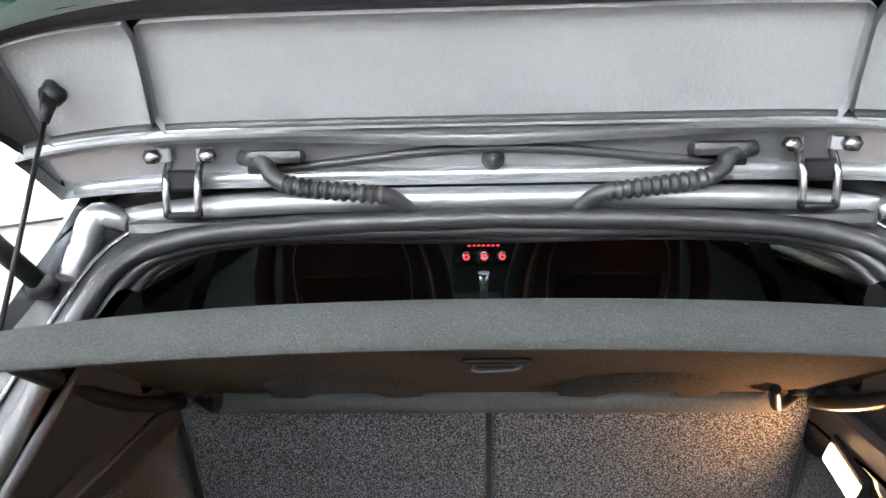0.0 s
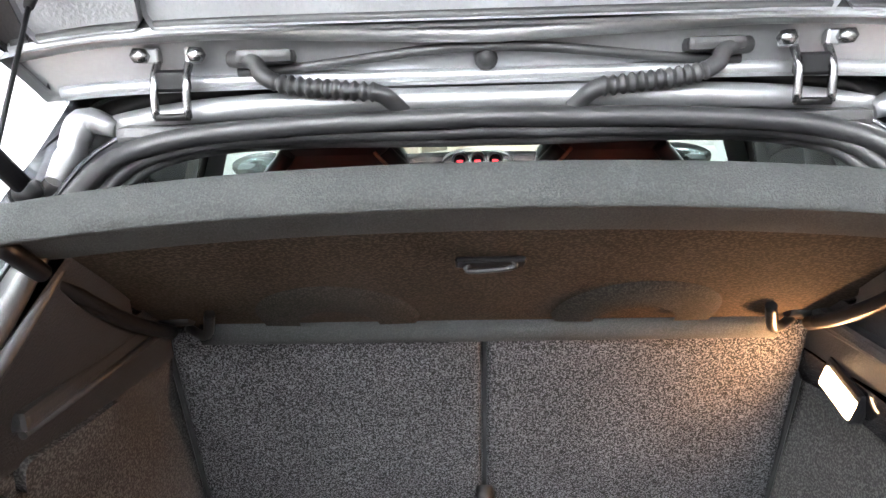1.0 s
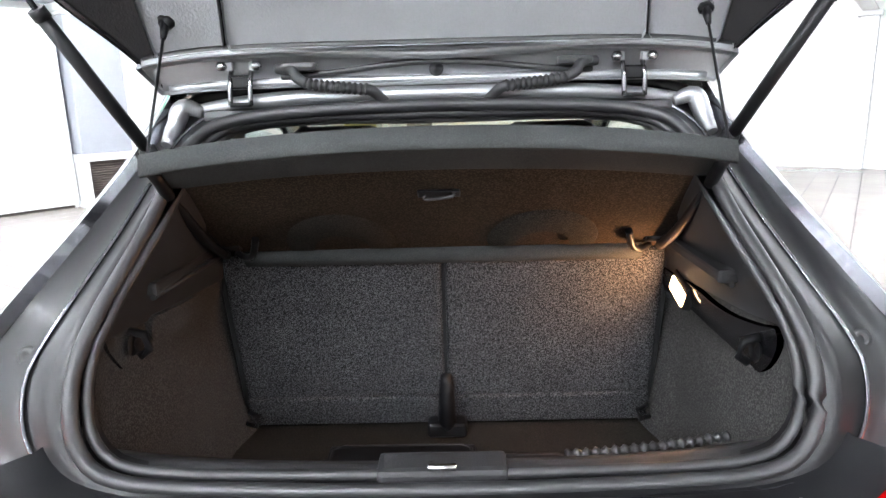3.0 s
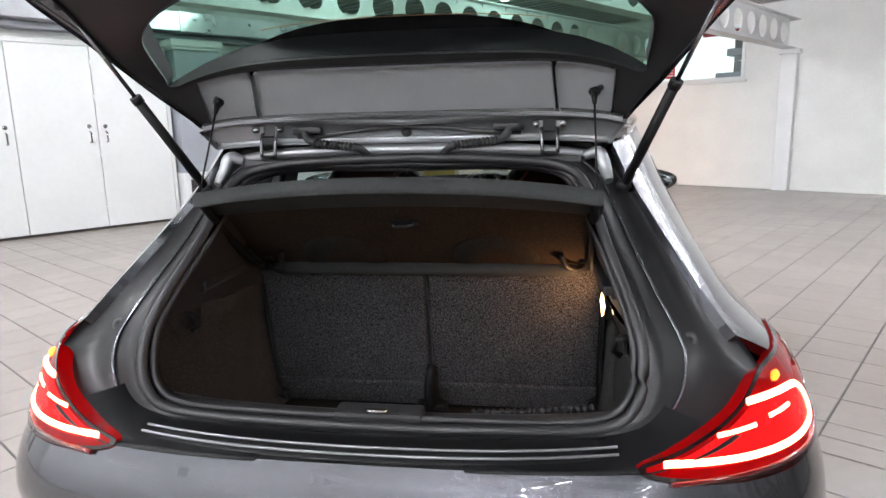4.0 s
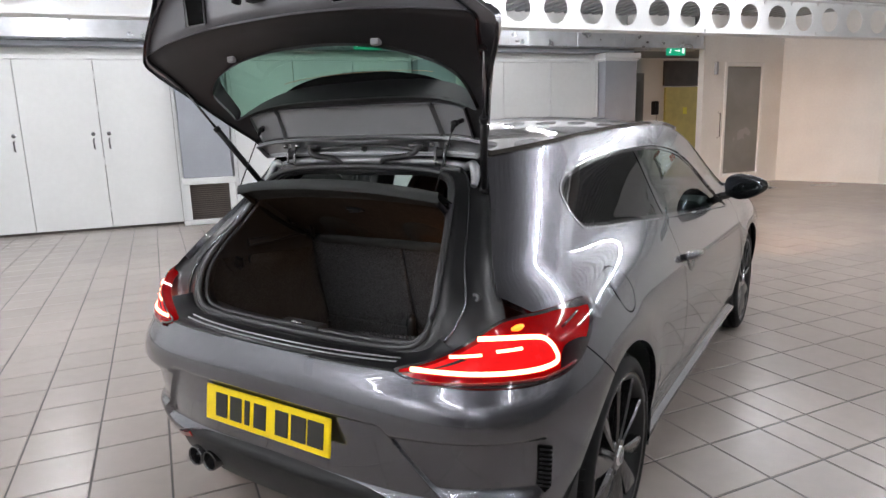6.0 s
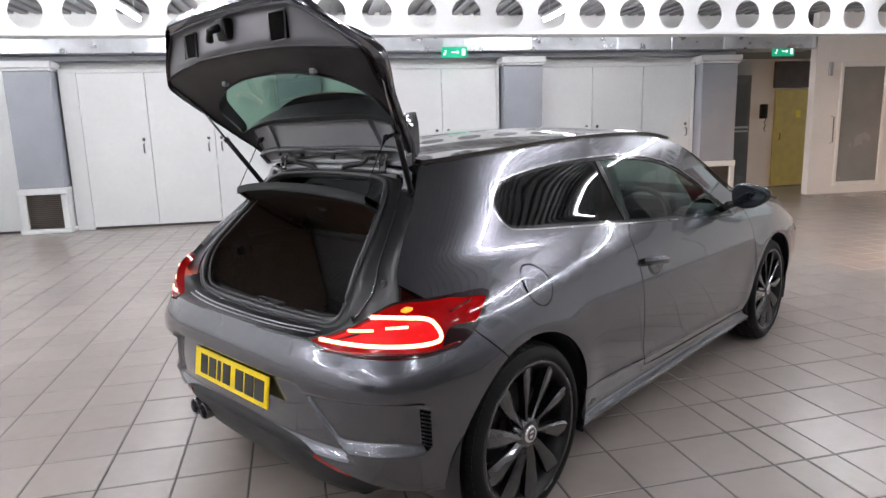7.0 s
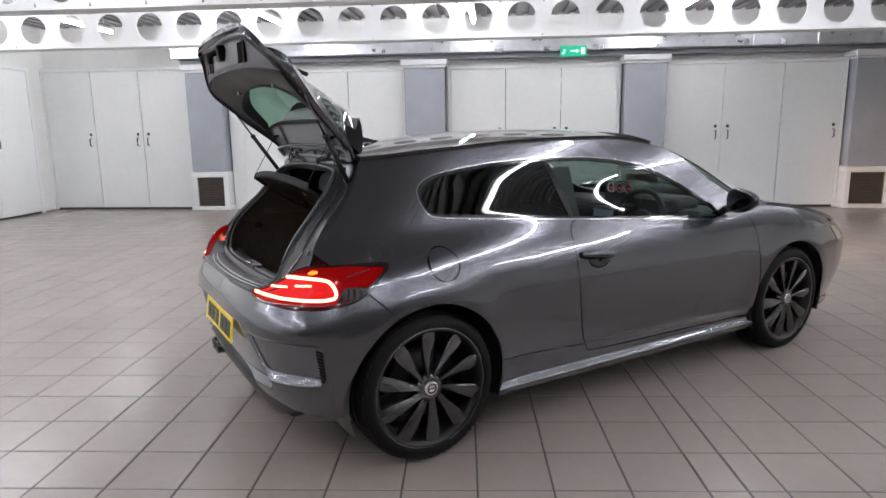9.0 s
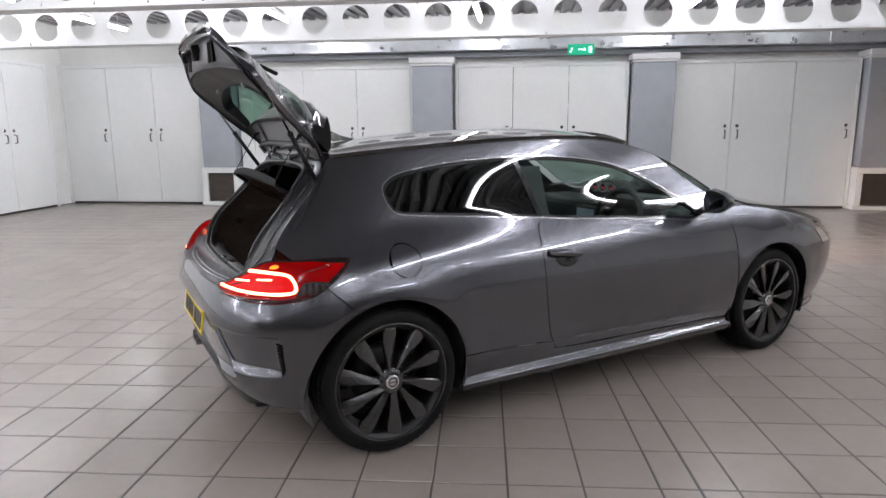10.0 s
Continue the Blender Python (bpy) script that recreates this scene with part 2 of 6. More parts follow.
part("sign_strip", box((7.95, 9.60, 2.1), (8.4, 9.615, 2.2)), M_BLUE, d, "blue sign strip")
for z in (1.18, 1.26):
    part("rail", box((7.8, 9.59, z), (8.7, 9.615, z + 0.04), 0.004), M_STEEL, d)
b = room(thing("wall_phone"), "black wall phone and keys beside yellow door", "phone")
part("body", box((9.02, 9.6, 1.45), (9.16, 9.7, 1.75), 0.02, 2), M_BLACK, b)
part("receiver", tube([(9.06, 9.57, 1.5), (9.05, 9.55, 1.6), (9.06, 9.57, 1.72)], 0.022), M_BLACK, b)
part("cord", tube([(9.09 + 0.02 * math.sin(k * 1.3), 9.59, 1.45 - 0.025 * k) for k in range(12)], 0.006, 6), M_BLACK, b)


def exit_sign(at, arrow=1):
    s = room(thing("exit_sign"), "green illuminated exit sign with white arrow pictogram", "exit sign", "exit signs", at=at)
    part("panel", box((-0.21, -0.025, -0.085), (0.21, 0.025, 0.085), 0.006), M_GREEN, s)
    f = -0.0275
    bm = box((-0.05, f, -0.008), (0.05, f + 0.002, 0.008))
    part("arrow_shaft", bm, M_SIGNW, s)
    tip = 0.085 * arrow
    base = 0.045 * arrow
    part("arrow_head", extrude_poly([(base, -0.03), (tip, 0.0), (base, 0.03)], lambda u, v, w: (u, f + w, v), 0.002), M_SIGNW, s)
    part("door_mark", box((0.125, f, -0.05), (0.175, f + 0.002, 0.05)), M_SIGNW, s)
    bm = box((-0.16, f, -0.012), (-0.135, f + 0.002, 0.03))
    box((-0.185, f, -0.045), (-0.15, f + 0.002, -0.02), bm=bm)
    part("running_mark", bm, M_SIGNW, s, "white pictogram bars")
    for x in (-0.17, 0.17):
        part("hanger", tube([(x, 0, 0.085), (x, 0, 0.25)], 0.004, 6), M_STEEL, s)
    return s


exit_sign(pose(2.02, 7.78, 2.63))
exit_sign(pose(8.1, 7.9, 2.62))

# pillars with mouldings and vents
def pillar(u0, u1, vent):
    p = room(thing("pillar"), "grey painted pillar with moulded cap" + (" and vent" if vent else ""), "pillar", "pillars", "structure")
    f = 8.02
    if vent:
        part("shaft", box((u0, f, 0.7), (u1, BACK, 2.44), 0.01), M_PILLAR, p)
        part("vent_frame_top", box((u0 - 0.03, f - 0.03, 0.60), (u1 + 0.03, BACK, 0.70), 0.01), M_DOOR, p)
        part("vent_frame_base", box((u0 - 0.05, f - 0.05, 0.0), (u1 + 0.05, BACK, 0.07), 0.01), M_DOOR, p)
        for a, b in ((u0 - 0.02, u0 + 0.07), (u1 - 0.07, u1 + 0.02)):
            part("vent_frame_side", box((a, f - 0.02, 0.07), (b, BACK, 0.60), 0.006), M_DOOR, p)
        part("vent_back", box((u0 + 0.07, f + 0.05, 0.07), (u1 - 0.07, BACK, 0.60)), M_DARK, p)
        for k in range(17):
            z = 0.085 + k * 0.031
            part("slat", moved(box((u0 + 0.07, -0.012, -0.004), (u1 - 0.07, 0.012, 0.004)), pose(0, f + 0.02, z, 35)), mat("brown vent slat", (0.11, 0.09, 0.08), 0.5) if k == 0 else bpy.data.materials["brown vent slat"], p)
    else:
        part("shaft", box((u0, f, 0.0), (u1, BACK, 2.44), 0.01), M_PILLAR, p)
    part("cap", box((u0 - 0.025, f - 0.03, 2.44), (u1 + 0.025, BACK, 2.48), 0.008), M_STEEL, p, "pale moulded cap")
    part("cap", box((u0 - 0.05, f - 0.06, 2.48), (u1 + 0.05, BACK, 2.58), 0.012), M_STEEL, p, "pale moulded cap")


for u0, u1, v in ((-4.74, -4.10, True), (-0.82, -0.12, True), (2.92, 3.6, True), (6.60, 7.3, True)):
    pillar(u0, u1, v)


def lever(parent, x, y, z, s=1):
    """A chromed pull handle with a keyhole rose."""
    part("pull_handle", tube([(x, y, z - 0.11), (x, y - 0.045, z - 0.1), (x, y - 0.045, z + 0.02), (x, y, z + 0.03)], 0.012, 8), M_HANDLE, parent, "chrome pull handle")
    part("lock_rose", moved(lathe([(0, 0.0), (-0.012, 0.02), (0, 0.028)], 16, "y"), pose(x, y, z + 0.1)), M_HANDLE, parent)


def cupboard(u0, u1, top, n, pulls, m=None, face=8.22, lead=0.05):
    """One built-in cupboard bay: frame, n door leaves with hinges, handles on the leaves in pulls (leaf, side)."""
    c = room(thing("cupboard"), "white painted built-in cupboard with closed tall doors", "cupboard", "wall cupboards", at=m)
    part("frame_head", box((u0, face - 0.01, top), (u1, BACK - 0.002, top + 0.06), 0.005), M_DOOR, c)
    # Dark strip stands for the shade in the gap below the leaves.
    part("plinth", box((u0, face + 0.03, 0.0), (u1, BACK - 0.002, 0.035)), M_DARK, c, "dark strip for the shaded gap under doors")
    part("frame_side", box((u0, face - 0.01, 0.0), (u0 + lead, BACK - 0.002, top), 0.004), M_DOOR, c)
    part("frame_side", box((u1 - 0.05, face - 0.01, 0.0), (u1, BACK - 0.002, top), 0.004), M_DOOR, c)
    w = (u1 - u0 - 0.05 - lead) / n
    for k in range(n):
        a = u0 + lead + k * w
        leaf = part("door_leaf", box((a + 0.005, face, 0.037), (a + w - 0.005, face + 0.04, top - 0.004), 0.004), M_DOOR, c)
        for z in (0.3, 1.0, 1.75, 2.2):
            part("hinge", tube([(a + (0.004 if k % 2 == 0 else w - 0.004), face - 0.004, z - 0.05), (a + (0.004 if k % 2 == 0 else w - 0.004), face - 0.004, z + 0.05)], 0.007, 6), M_STEEL, leaf)
        for j, side in pulls:
            if j == k:
                lever(leaf, a + (0.1 if side < 0 else w - 0.1), face, 1.29)
    part("back_filler", box((u0 + 0.05, face + 0.045, 0.037), (u1 - 0.05, BACK - 0.002, top - 0.004)), M_DARK, c)


cupboard(-7.6, -4.76, 2.52, 3, ((0, 1), (1, 1), (2, -1)))
cupboard(-4.06, -0.83, 2.42, 3, ((0, 1), (1, 1), (2, -1)), lead=0.25)
cupboard(-0.08, 2.88, 2.42, 3, ((0, 1), (1, 1), (2, -1)))
cupboard(3.58, 6.57, 2.42, 3, ((0, 1), (1, -1), (2, 1)))
turned = pose(LEFT + BACK, 0, 0, 0, 0, 90)
for k in range(4):
    cupboard(7.74 - 2.95 * (k + 1), 7.74 - 2.95 * k, 2.50, 3, ((0, 1), (1, 1), (2, -1)), m=turned @ pose(0, 0, 0))

# boxed header and metal duct above the cupboards
room(link("trim_header", box((-4.85, 8.1, 2.585), (7.3, BACK - 0.001, 2.66), 0.01), M_PILLAR), "grey boxed header above cupboards", "trim", kind="structure")
duct = room(thing("air_duct"), "bare galvanised metal duct along the wall", "duct")
for k, (a, b) in enumerate(((-4.9, -3.4), (-3.4, -2.1), (-2.1, 0.0), (0.0, 1.5), (1.5, 3.0), (3.0, 4.9), (4.9, 5.9), (5.9, 6.9), (6.9, 8.7))):
    part("duct_section", box((a + 0.006, 7.86 - 0.002 * (k % 2), 2.665), (b - 0.006, BACK - 0.01, 2.93), 0.006), M_DUCT, duct)
    part("flange", box((b - 0.02, 7.845, 2.655), (b + 0.02, BACK - 0.01, 2.94), 0.004), M_DUCT, duct)


def beam(n0, z0, offset):
    """A cellular steel beam: a web with round holes between two flanges."""
    b = room(thing("cellular_beam"), "white painted steel beam with round web openings", "beam", "roof beams", "structure")
    h, pitch, r = 0.47, 0.526, 0.172
    zc = z0 + 0.235
    bm = bmesh.new()
    K = 24
    u = LEFT + offset
    while u < RIGHT - pitch:
        for y in (n0 - 0.007, n0 + 0.007):
            sq, ci = [], []
            for k in range(K):
                t = k * math.tau / K
                cx, sx = math.cos(t), math.sin(t)
                m = max(abs(cx) / (pitch / 2), abs(sx) / (h / 2))
                sq.append(bm.verts.new((u + cx / m, y, zc + sx / m)))
                ci.append(bm.verts.new((u + cx * r, y, zc + sx * r)))
            for k in range(K):
                bm.faces.new((sq[k], sq[(k + 1) % K], ci[(k + 1) % K], ci[k]))
            if y < n0:
                keep = ci
            else:
                for k in range(K):
                    bm.faces.new((keep[k], keep[(k + 1) % K], ci[(k + 1) % K], ci[k]))
        u += pitch
    bmesh.ops.remove_doubles(bm, verts=bm.verts, dist=0.001)
    part("web", bm, M_STEEL, b)
    part("lower_flange", box((LEFT, n0 - 0.11, z0 - 0.02), (RIGHT, n0 + 0.11, z0), 0.003), M_STEEL, b)
    part("upper_flange", box((LEFT, n0 - 0.11, z0 + h), (RIGHT, n0 + 0.11, z0 + h + 0.02), 0.003), M_STEEL, b)


for k in range(7):
    beam(5.0 - 2.45 * k, 2.50, 0.256)
for k in range(1, 5):
    n0 = 5.0 - 2.45 * k
    p = room(thing("steel_post"), "white square steel post against the wall", "post", "wall posts", "structure")
    part("shaft", box((RIGHT - 0.16, n0 - 0.13, 0.0), (RIGHT - 0.001, n0 + 0.13, 2.40), 0.008), M_STEEL, p)
    part("cap_plate", box((RIGHT - 0.2, n0 - 0.17, 2.40), (RIGHT - 0.001, n0 + 0.17, 2.478), 0.006), M_STEEL, p)

# fluorescent battens
def batten(u, n):
    b = room(thing("strip_light"), "white fluorescent batten light under the ceiling", "ceiling light", "strip lights", at=pose(u, n, 3.05))
    part("housing", box((-0.05, -1.08, 0.03), (0.05, 1.08, 0.08), 0.008), M_STEEL, b)
    part("tube", tube([(0, -1.05, 0.0), (0, 1.05, 0.0)], 0.019, 10), M_TUBE, b)
    for y in (-1.06, 1.06):
        part("lamp_holder", box((-0.02, y - 0.012, -0.025), (0.02, y + 0.012, 0.035), 0.004), M_STEEL, b)
        part("hanger", tube([(0, y * 0.8, 0.08), (0, y * 0.8, 0.27)], 0.005, 6), M_STEEL, b)
    return b


first = batten(-5.6, 6.3)
for j, last in enumerate((3, 4, 4, 4, 4, 1)):
    for i in range(last + 1):
        if (i or j) and (i, j) != (2, 3):
            copy_thing(first, ROOM @ pose(-5.6 + 3.0 * i, 6.3 - 2.45 * j, 3.05))

# interior window to the next room
w = room(thing("window_1"), "white framed interior window high on the wall", "window", kind="structure")
N0, N1, Z0, Z1 = 3.34, 5.48, 2.02, 3.02
for a, b in (((RIGHT - 0.02, N0, Z0), (RIGHT + 0.1, N0 + 0.06, Z1)), ((RIGHT - 0.02, N1 - 0.06, Z0), (RIGHT + 0.1, N1, Z1)), ((RIGHT - 0.02, N0 + 0.06, Z1 - 0.06), (RIGHT + 0.1, N1 - 0.06, Z1)), ((RIGHT - 0.02, N0 + 0.06, Z0), (RIGHT + 0.1, N1 - 0.06, Z0 + 0.06)), ((RIGHT, N1 - 0.36, Z0 + 0.06), (RIGHT + 0.08, N1 - 0.31, Z1 - 0.06))):
    part("window_frame", box(a, b, 0.006), M_DOOR, w)
part("window_sill", box((RIGHT - 0.08, N0 - 0.05, Z0 - 0.04), (RIGHT - 0.001, N1 + 0.05, Z0 - 0.002), 0.006), M_DOOR, w)
part("pane", box((RIGHT + 0.04, N0 + 0.06, Z0 + 0.06), (RIGHT + 0.046, N1 - 0.36, Z1 - 0.06)), M_WINGLASS, w)
part("pane", box((RIGHT + 0.04, N1 - 0.31, Z0 + 0.06), (RIGHT + 0.046, N1 - 0.06, Z1 - 0.06)), M_WINGLASS, w)
for k, (a, b) in enumerate(((4.93, 5.1), (4.7, 4.88))):
    s = room(thing("window_sticker"), "small red and white notice on window", "notice", "window notices")
    part("sheet", box((RIGHT + 0.03, a, 2.12), (RIGHT + 0.036, b, 2.34)), M_RED, s)
    for q in range(3):
        part("text_bar", box((RIGHT + 0.0265, a + 0.03, 2.17 + q * 0.05), (RIGHT + 0.029, b - 0.03, 2.19 + q * 0.05)), M_STEEL, s)
# bright room behind that window: a glowing sheet stands for its light
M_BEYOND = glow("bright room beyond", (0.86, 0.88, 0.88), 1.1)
room(link("backdrop", box((RIGHT + 3.0, 0.5, 0.5), (RIGHT + 3.1, 8.0, 5.0)), M_BEYOND), "glowing sheet for the bright pale room beyond the window", "backdrop", kind="structure")
room(link("red_banner", box((RIGHT + 1.4, 3.75, 3.02), (RIGHT + 1.44, 4.75, 3.2), 0.01), M_RED), "plain red hanging banner beyond window", "banner")
col = room(thing("shop_column"), "grey column beyond the window", "column")
part("shaft", box((RIGHT + 1.8, 3.95, 0.0), (RIGHT + 2.0, 4.22, 4.0), 0.02), M_GREYDOOR, col)
part("capital", box((RIGHT + 1.74, 3.8, 2.62), (RIGHT + 2.06, 4.36, 2.78), 0.02), M_PILLAR, col)
bench = room(thing("work_bench"), "low grey bench beyond the window", "bench")
part("top", box((RIGHT + 1.3, 2.9, 2.12), (RIGHT + 1.6, 4.4, 2.26), 0.02), M_PILLAR, bench)
for n in (3.0, 4.3):
    part("leg", box((RIGHT + 1.4, n - 0.04, 0.0), (RIGHT + 1.5, n + 0.04, 2.12)), M_PILLAR, bench)

# ---- car materials ----


def paint(name, color):
    """Metallic lacquer: flakes under a clear coat."""
    m = mat(name, color, 0.25, metal=0.95, vary=0.03, scale=2.0, coat=1.0, rough_vary=0.03, coat_rough=0.012)
    nt = m.node_tree
    b = nt.nodes["Principled BSDF"]
    vo = nt.nodes.new("ShaderNodeTexVoronoi")
    vo.inputs["Scale"].default_value = 900
    tc = nt.nodes.new("ShaderNodeTexCoord")
    nt.links.new(tc.outputs["Object"], vo.inputs["Vector"])
    bu = nt.nodes.new("ShaderNodeBump")
    bu.inputs["Strength"].default_value, bu.inputs["Distance"].default_value = 0.02, 0.001
    nt.links.new(vo.outputs["Distance"], bu.inputs["Height"])
    nt.links.new(bu.outputs["Normal"], b.inputs["Normal"])
    return m


def carpet(name, dark, light, grain=420.0, bump=0.7):
    """Needle-felt with light flecks."""
    m, nt, b = nodes_of(name)
    N, L = nt.nodes, nt.links
    tc = N.new("ShaderNodeTexCoord")
    n1 = N.new("ShaderNodeTexNoise")
    n1.inputs["Scale"].default_value, n1.inputs["Detail"].default_value = grain, 2
    n2 = N.new("ShaderNodeTexNoise")
    n2.inputs["Scale"].default_value, n2.inputs["Detail"].default_value = 12, 4
    for n in (n1, n2):
        L.new(tc.outputs["Object"], n.inputs["Vector"])
    rp = N.new("ShaderNodeValToRGB")
    rp.color_ramp.elements[0].position, rp.color_ramp.elements[1].position = 0.45, 0.62
    rp.color_ramp.elements[0].color, rp.color_ramp.elements[1].color = (*dark, 1), (*light, 1)
    L.new(n1.outputs["Fac"], rp.inputs["Fac"])
    mr = N.new("ShaderNodeMapRange")
    mr.inputs["To Min"].default_value, mr.inputs["To Max"].default_value = 0.75, 1.2
    L.new(n2.outputs["Fac"], mr.inputs["Value"])
    mx = N.new("ShaderNodeMix")
    mx.data_type, mx.blend_type = "RGBA", "MULTIPLY"
    mx.inputs[0].default_value = 1
    L.new(rp.outputs[0], mx.inputs[6])
    L.new(mr.outputs[0], mx.inputs[7])
    L.new(mx.outputs[2], b.inputs["Base Color"])
    b.inputs["Roughness"].default_value = 0.95
    b.inputs["Specular IOR Level"].default_value = 0.08
    b.inputs["Sheen Weight"].default_value = 0.0
    bu = N.new("ShaderNodeBump")
    bu.inputs["Strength"].default_value, bu.inputs["Distance"].default_value = bump, 0.002
    L.new(n1.outputs["Fac"], bu.inputs["Height"])
    L.new(bu.outputs["Normal"], b.inputs["Normal"])
    return m


M_PAINT = paint("dark grey metallic paint", (0.112, 0.113, 0.128))
M_ROOF = mat("gloss black roof", (0.008, 0.008, 0.009), 0.06, vary=0.1, coat=1.0, rough_vary=0.02)
M_GLOSSBLACK = mat("gloss black trim", (0.01, 0.01, 0.011), 0.12, vary=0.1, coat=0.6, rough_vary=0.03)
M_RUBBER = mat("black rubber seal", (0.021, 0.021, 0.0222), 0.45, spec=0.5, vary=0.2, bump=0.06, bump_scale=300)
M_TRIM = mat("grained dark grey plastic", (0.025, 0.0248, 0.0262), 0.42, vary=0.08, bump=0.35, bump_scale=330)
M_TRIMLIGHT = mat("grained grey hatch trim", (0.22, 0.225, 0.235), 0.36, vary=0.06, bump=0.45, bump_scale=260)
M_CARPET = carpet("speckled grey seat carpet", (0.016, 0.016, 0.0166), (0.104, 0.104, 0.109), 400)
M_LINING = carpet("plain charcoal boot lining", (0.0135, 0.0115, 0.0098), (0.036, 0.0305, 0.026), 380, 0.4)
M_BOARD = carpet("brown fibreboard", (0.019, 0.0135, 0.0098), (0.046, 0.033, 0.0245), 300, 0.3)
M_SIDELINING = carpet("grey felt side lining", (0.034, 0.033, 0.032), (0.094, 0.091, 0.088), 340, 0.4)
M_SHELFTOP = carpet("dark grey shelf felt", (0.034, 0.0355, 0.0355), (0.051, 0.0535, 0.0532), 650, 0.4)
M_GLASS_DARK = glass("privacy tinted side glass", (0.03, 0.033, 0.033))
M_GLASS = glass("green tinted car glass", (0.46, 0.55, 0.515))
M_GLASS_HATCH = glass("tinted rear screen glass", (0.20, 0.33, 0.265))
M_FRIT = mat("black glass border print", (0.006, 0.006, 0.007), 0.15, vary=0.1)
M_LENS = mat("clear red lamp lens", (0.2, 0.0006, 0.001), 0.06, vary=0.04, coat=0.08, rough_vary=0.02, spec=0.2)
M_LENS.node_tree.nodes["Principled BSDF"].inputs["Emission Color"].default_value = (1.0, 0.004, 0.004, 1)
M_LENS.node_tree.nodes["Principled BSDF"].inputs["Emission Strength"].default_value = 0.07
M_LENSDARK = mat("dark red lamp lens", (0.10, 0.002, 0.004), 0.06, vary=0.05, coat=1.0)
M_LENSRIM = mat("black red lamp border", (0.012, 0.001, 0.002), 0.12, vary=0.1, coat=0.6)
M_LED = glow("red lamp light guide", (1.0, 0.20, 0.11), 11.0)
M_LITRED = mat("lit red lamp chamber", (0.16, 0.001, 0.002), 0.25, vary=0.3, scale=40, coat=0.05, spec=0.15)
M_LITRED.node_tree.nodes["Principled BSDF"].inputs["Emission Color"].default_value = (1.0, 0.012, 0.012, 1)
M_LITRED.node_tree.nodes["Principled BSDF"].inputs["Emission Strength"].default_value = 0.75
# Gutter is body colour; near-black here stands for the shade in it.
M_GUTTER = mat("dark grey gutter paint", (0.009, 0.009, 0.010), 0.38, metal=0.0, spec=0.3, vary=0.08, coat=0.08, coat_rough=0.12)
M_AMBER = glow("amber lamp bulb", (1.0, 0.28, 0.02), 1.3)
M_TYRE = mat("black tyre rubber", (0.004, 0.004, 0.0043), 0.7, spec=0.2, vary=0.15, bump=0.1, bump_scale=200)
M_RIM = mat("dark grey machined alloy", (0.10, 0.10, 0.102), 0.24, metal=0.95, vary=0.08, coat=0.5)
M_RIMDARK = mat("black alloy barrel", (0.004, 0.004, 0.0045), 0.4, metal=0.3)
M_DISC = mat("brushed brake disc", (0.05, 0.049, 0.048), 0.4, metal=1.0, vary=0.15, scale=20)
M_LEATHER = mat("black seat leather", (0.020, 0.021, 0.023), 0.42, vary=0.1, bump=0.25, bump_scale=250)
# Shade of openings as a colour: vents, pull recesses, exhaust bores.
M_HOLLOWSHADE = mat("black hollow", (0.003, 0.003, 0.003), 0.9, vary=0.1, spec=0.05)
M_BAND = mat("grey painted inner band", (0.085, 0.083, 0.090), 0.42, vary=0.06, bump=0.05)
M_GATETRIM = mat("black grained tailgate trim", (0.015, 0.0145, 0.0155), 0.45, vary=0.08, bump=0.3, bump_scale=330, spec=0.35)
M_PLATE = mat("yellow number plate", (0.85, 0.62, 0.0), 0.35, vary=0.02)
M_INK = mat("black plate ink", (0.012, 0.012, 0.012), 0.4)
M_SATIN = mat("satin dark metal", (0.33, 0.33, 0.34), 0.25, metal=1.0, vary=0.05)
M_EDGE = mat("silver grey metal edge", (0.32, 0.327, 0.335), 0.33, metal=0.7, vary=0.06)
M_MIRROR = mat("mirror glass", (0.16, 0.18, 0.19), 0.02, metal=1.0, vary=0.0, rough_vary=0.0)
M_HEADLAMP = mat("clear head lamp", (0.42, 0.41, 0.40), 0.12, coat=1.0, metal=0.5)
M_REDREFL = mat("red reflector", (0.28, 0.01, 0.01), 0.2, coat=0.5)
M_SCREEN = glow("red dashboard light", (1.0, 0.05, 0.06), 0.6)
M_SCREENW = glow("dashboard display", (0.45, 0.55, 0.7), 0.10)
M_BOOTLAMP = glow("warm boot lamp lens", (1.0, 0.60, 0.30), 6.0)

# ---- the car body: x to its right, y forward, rear axle at y = 0 ----
HUB_Z, ARCH_R, FRONT = 0.323, 0.368, 2.578


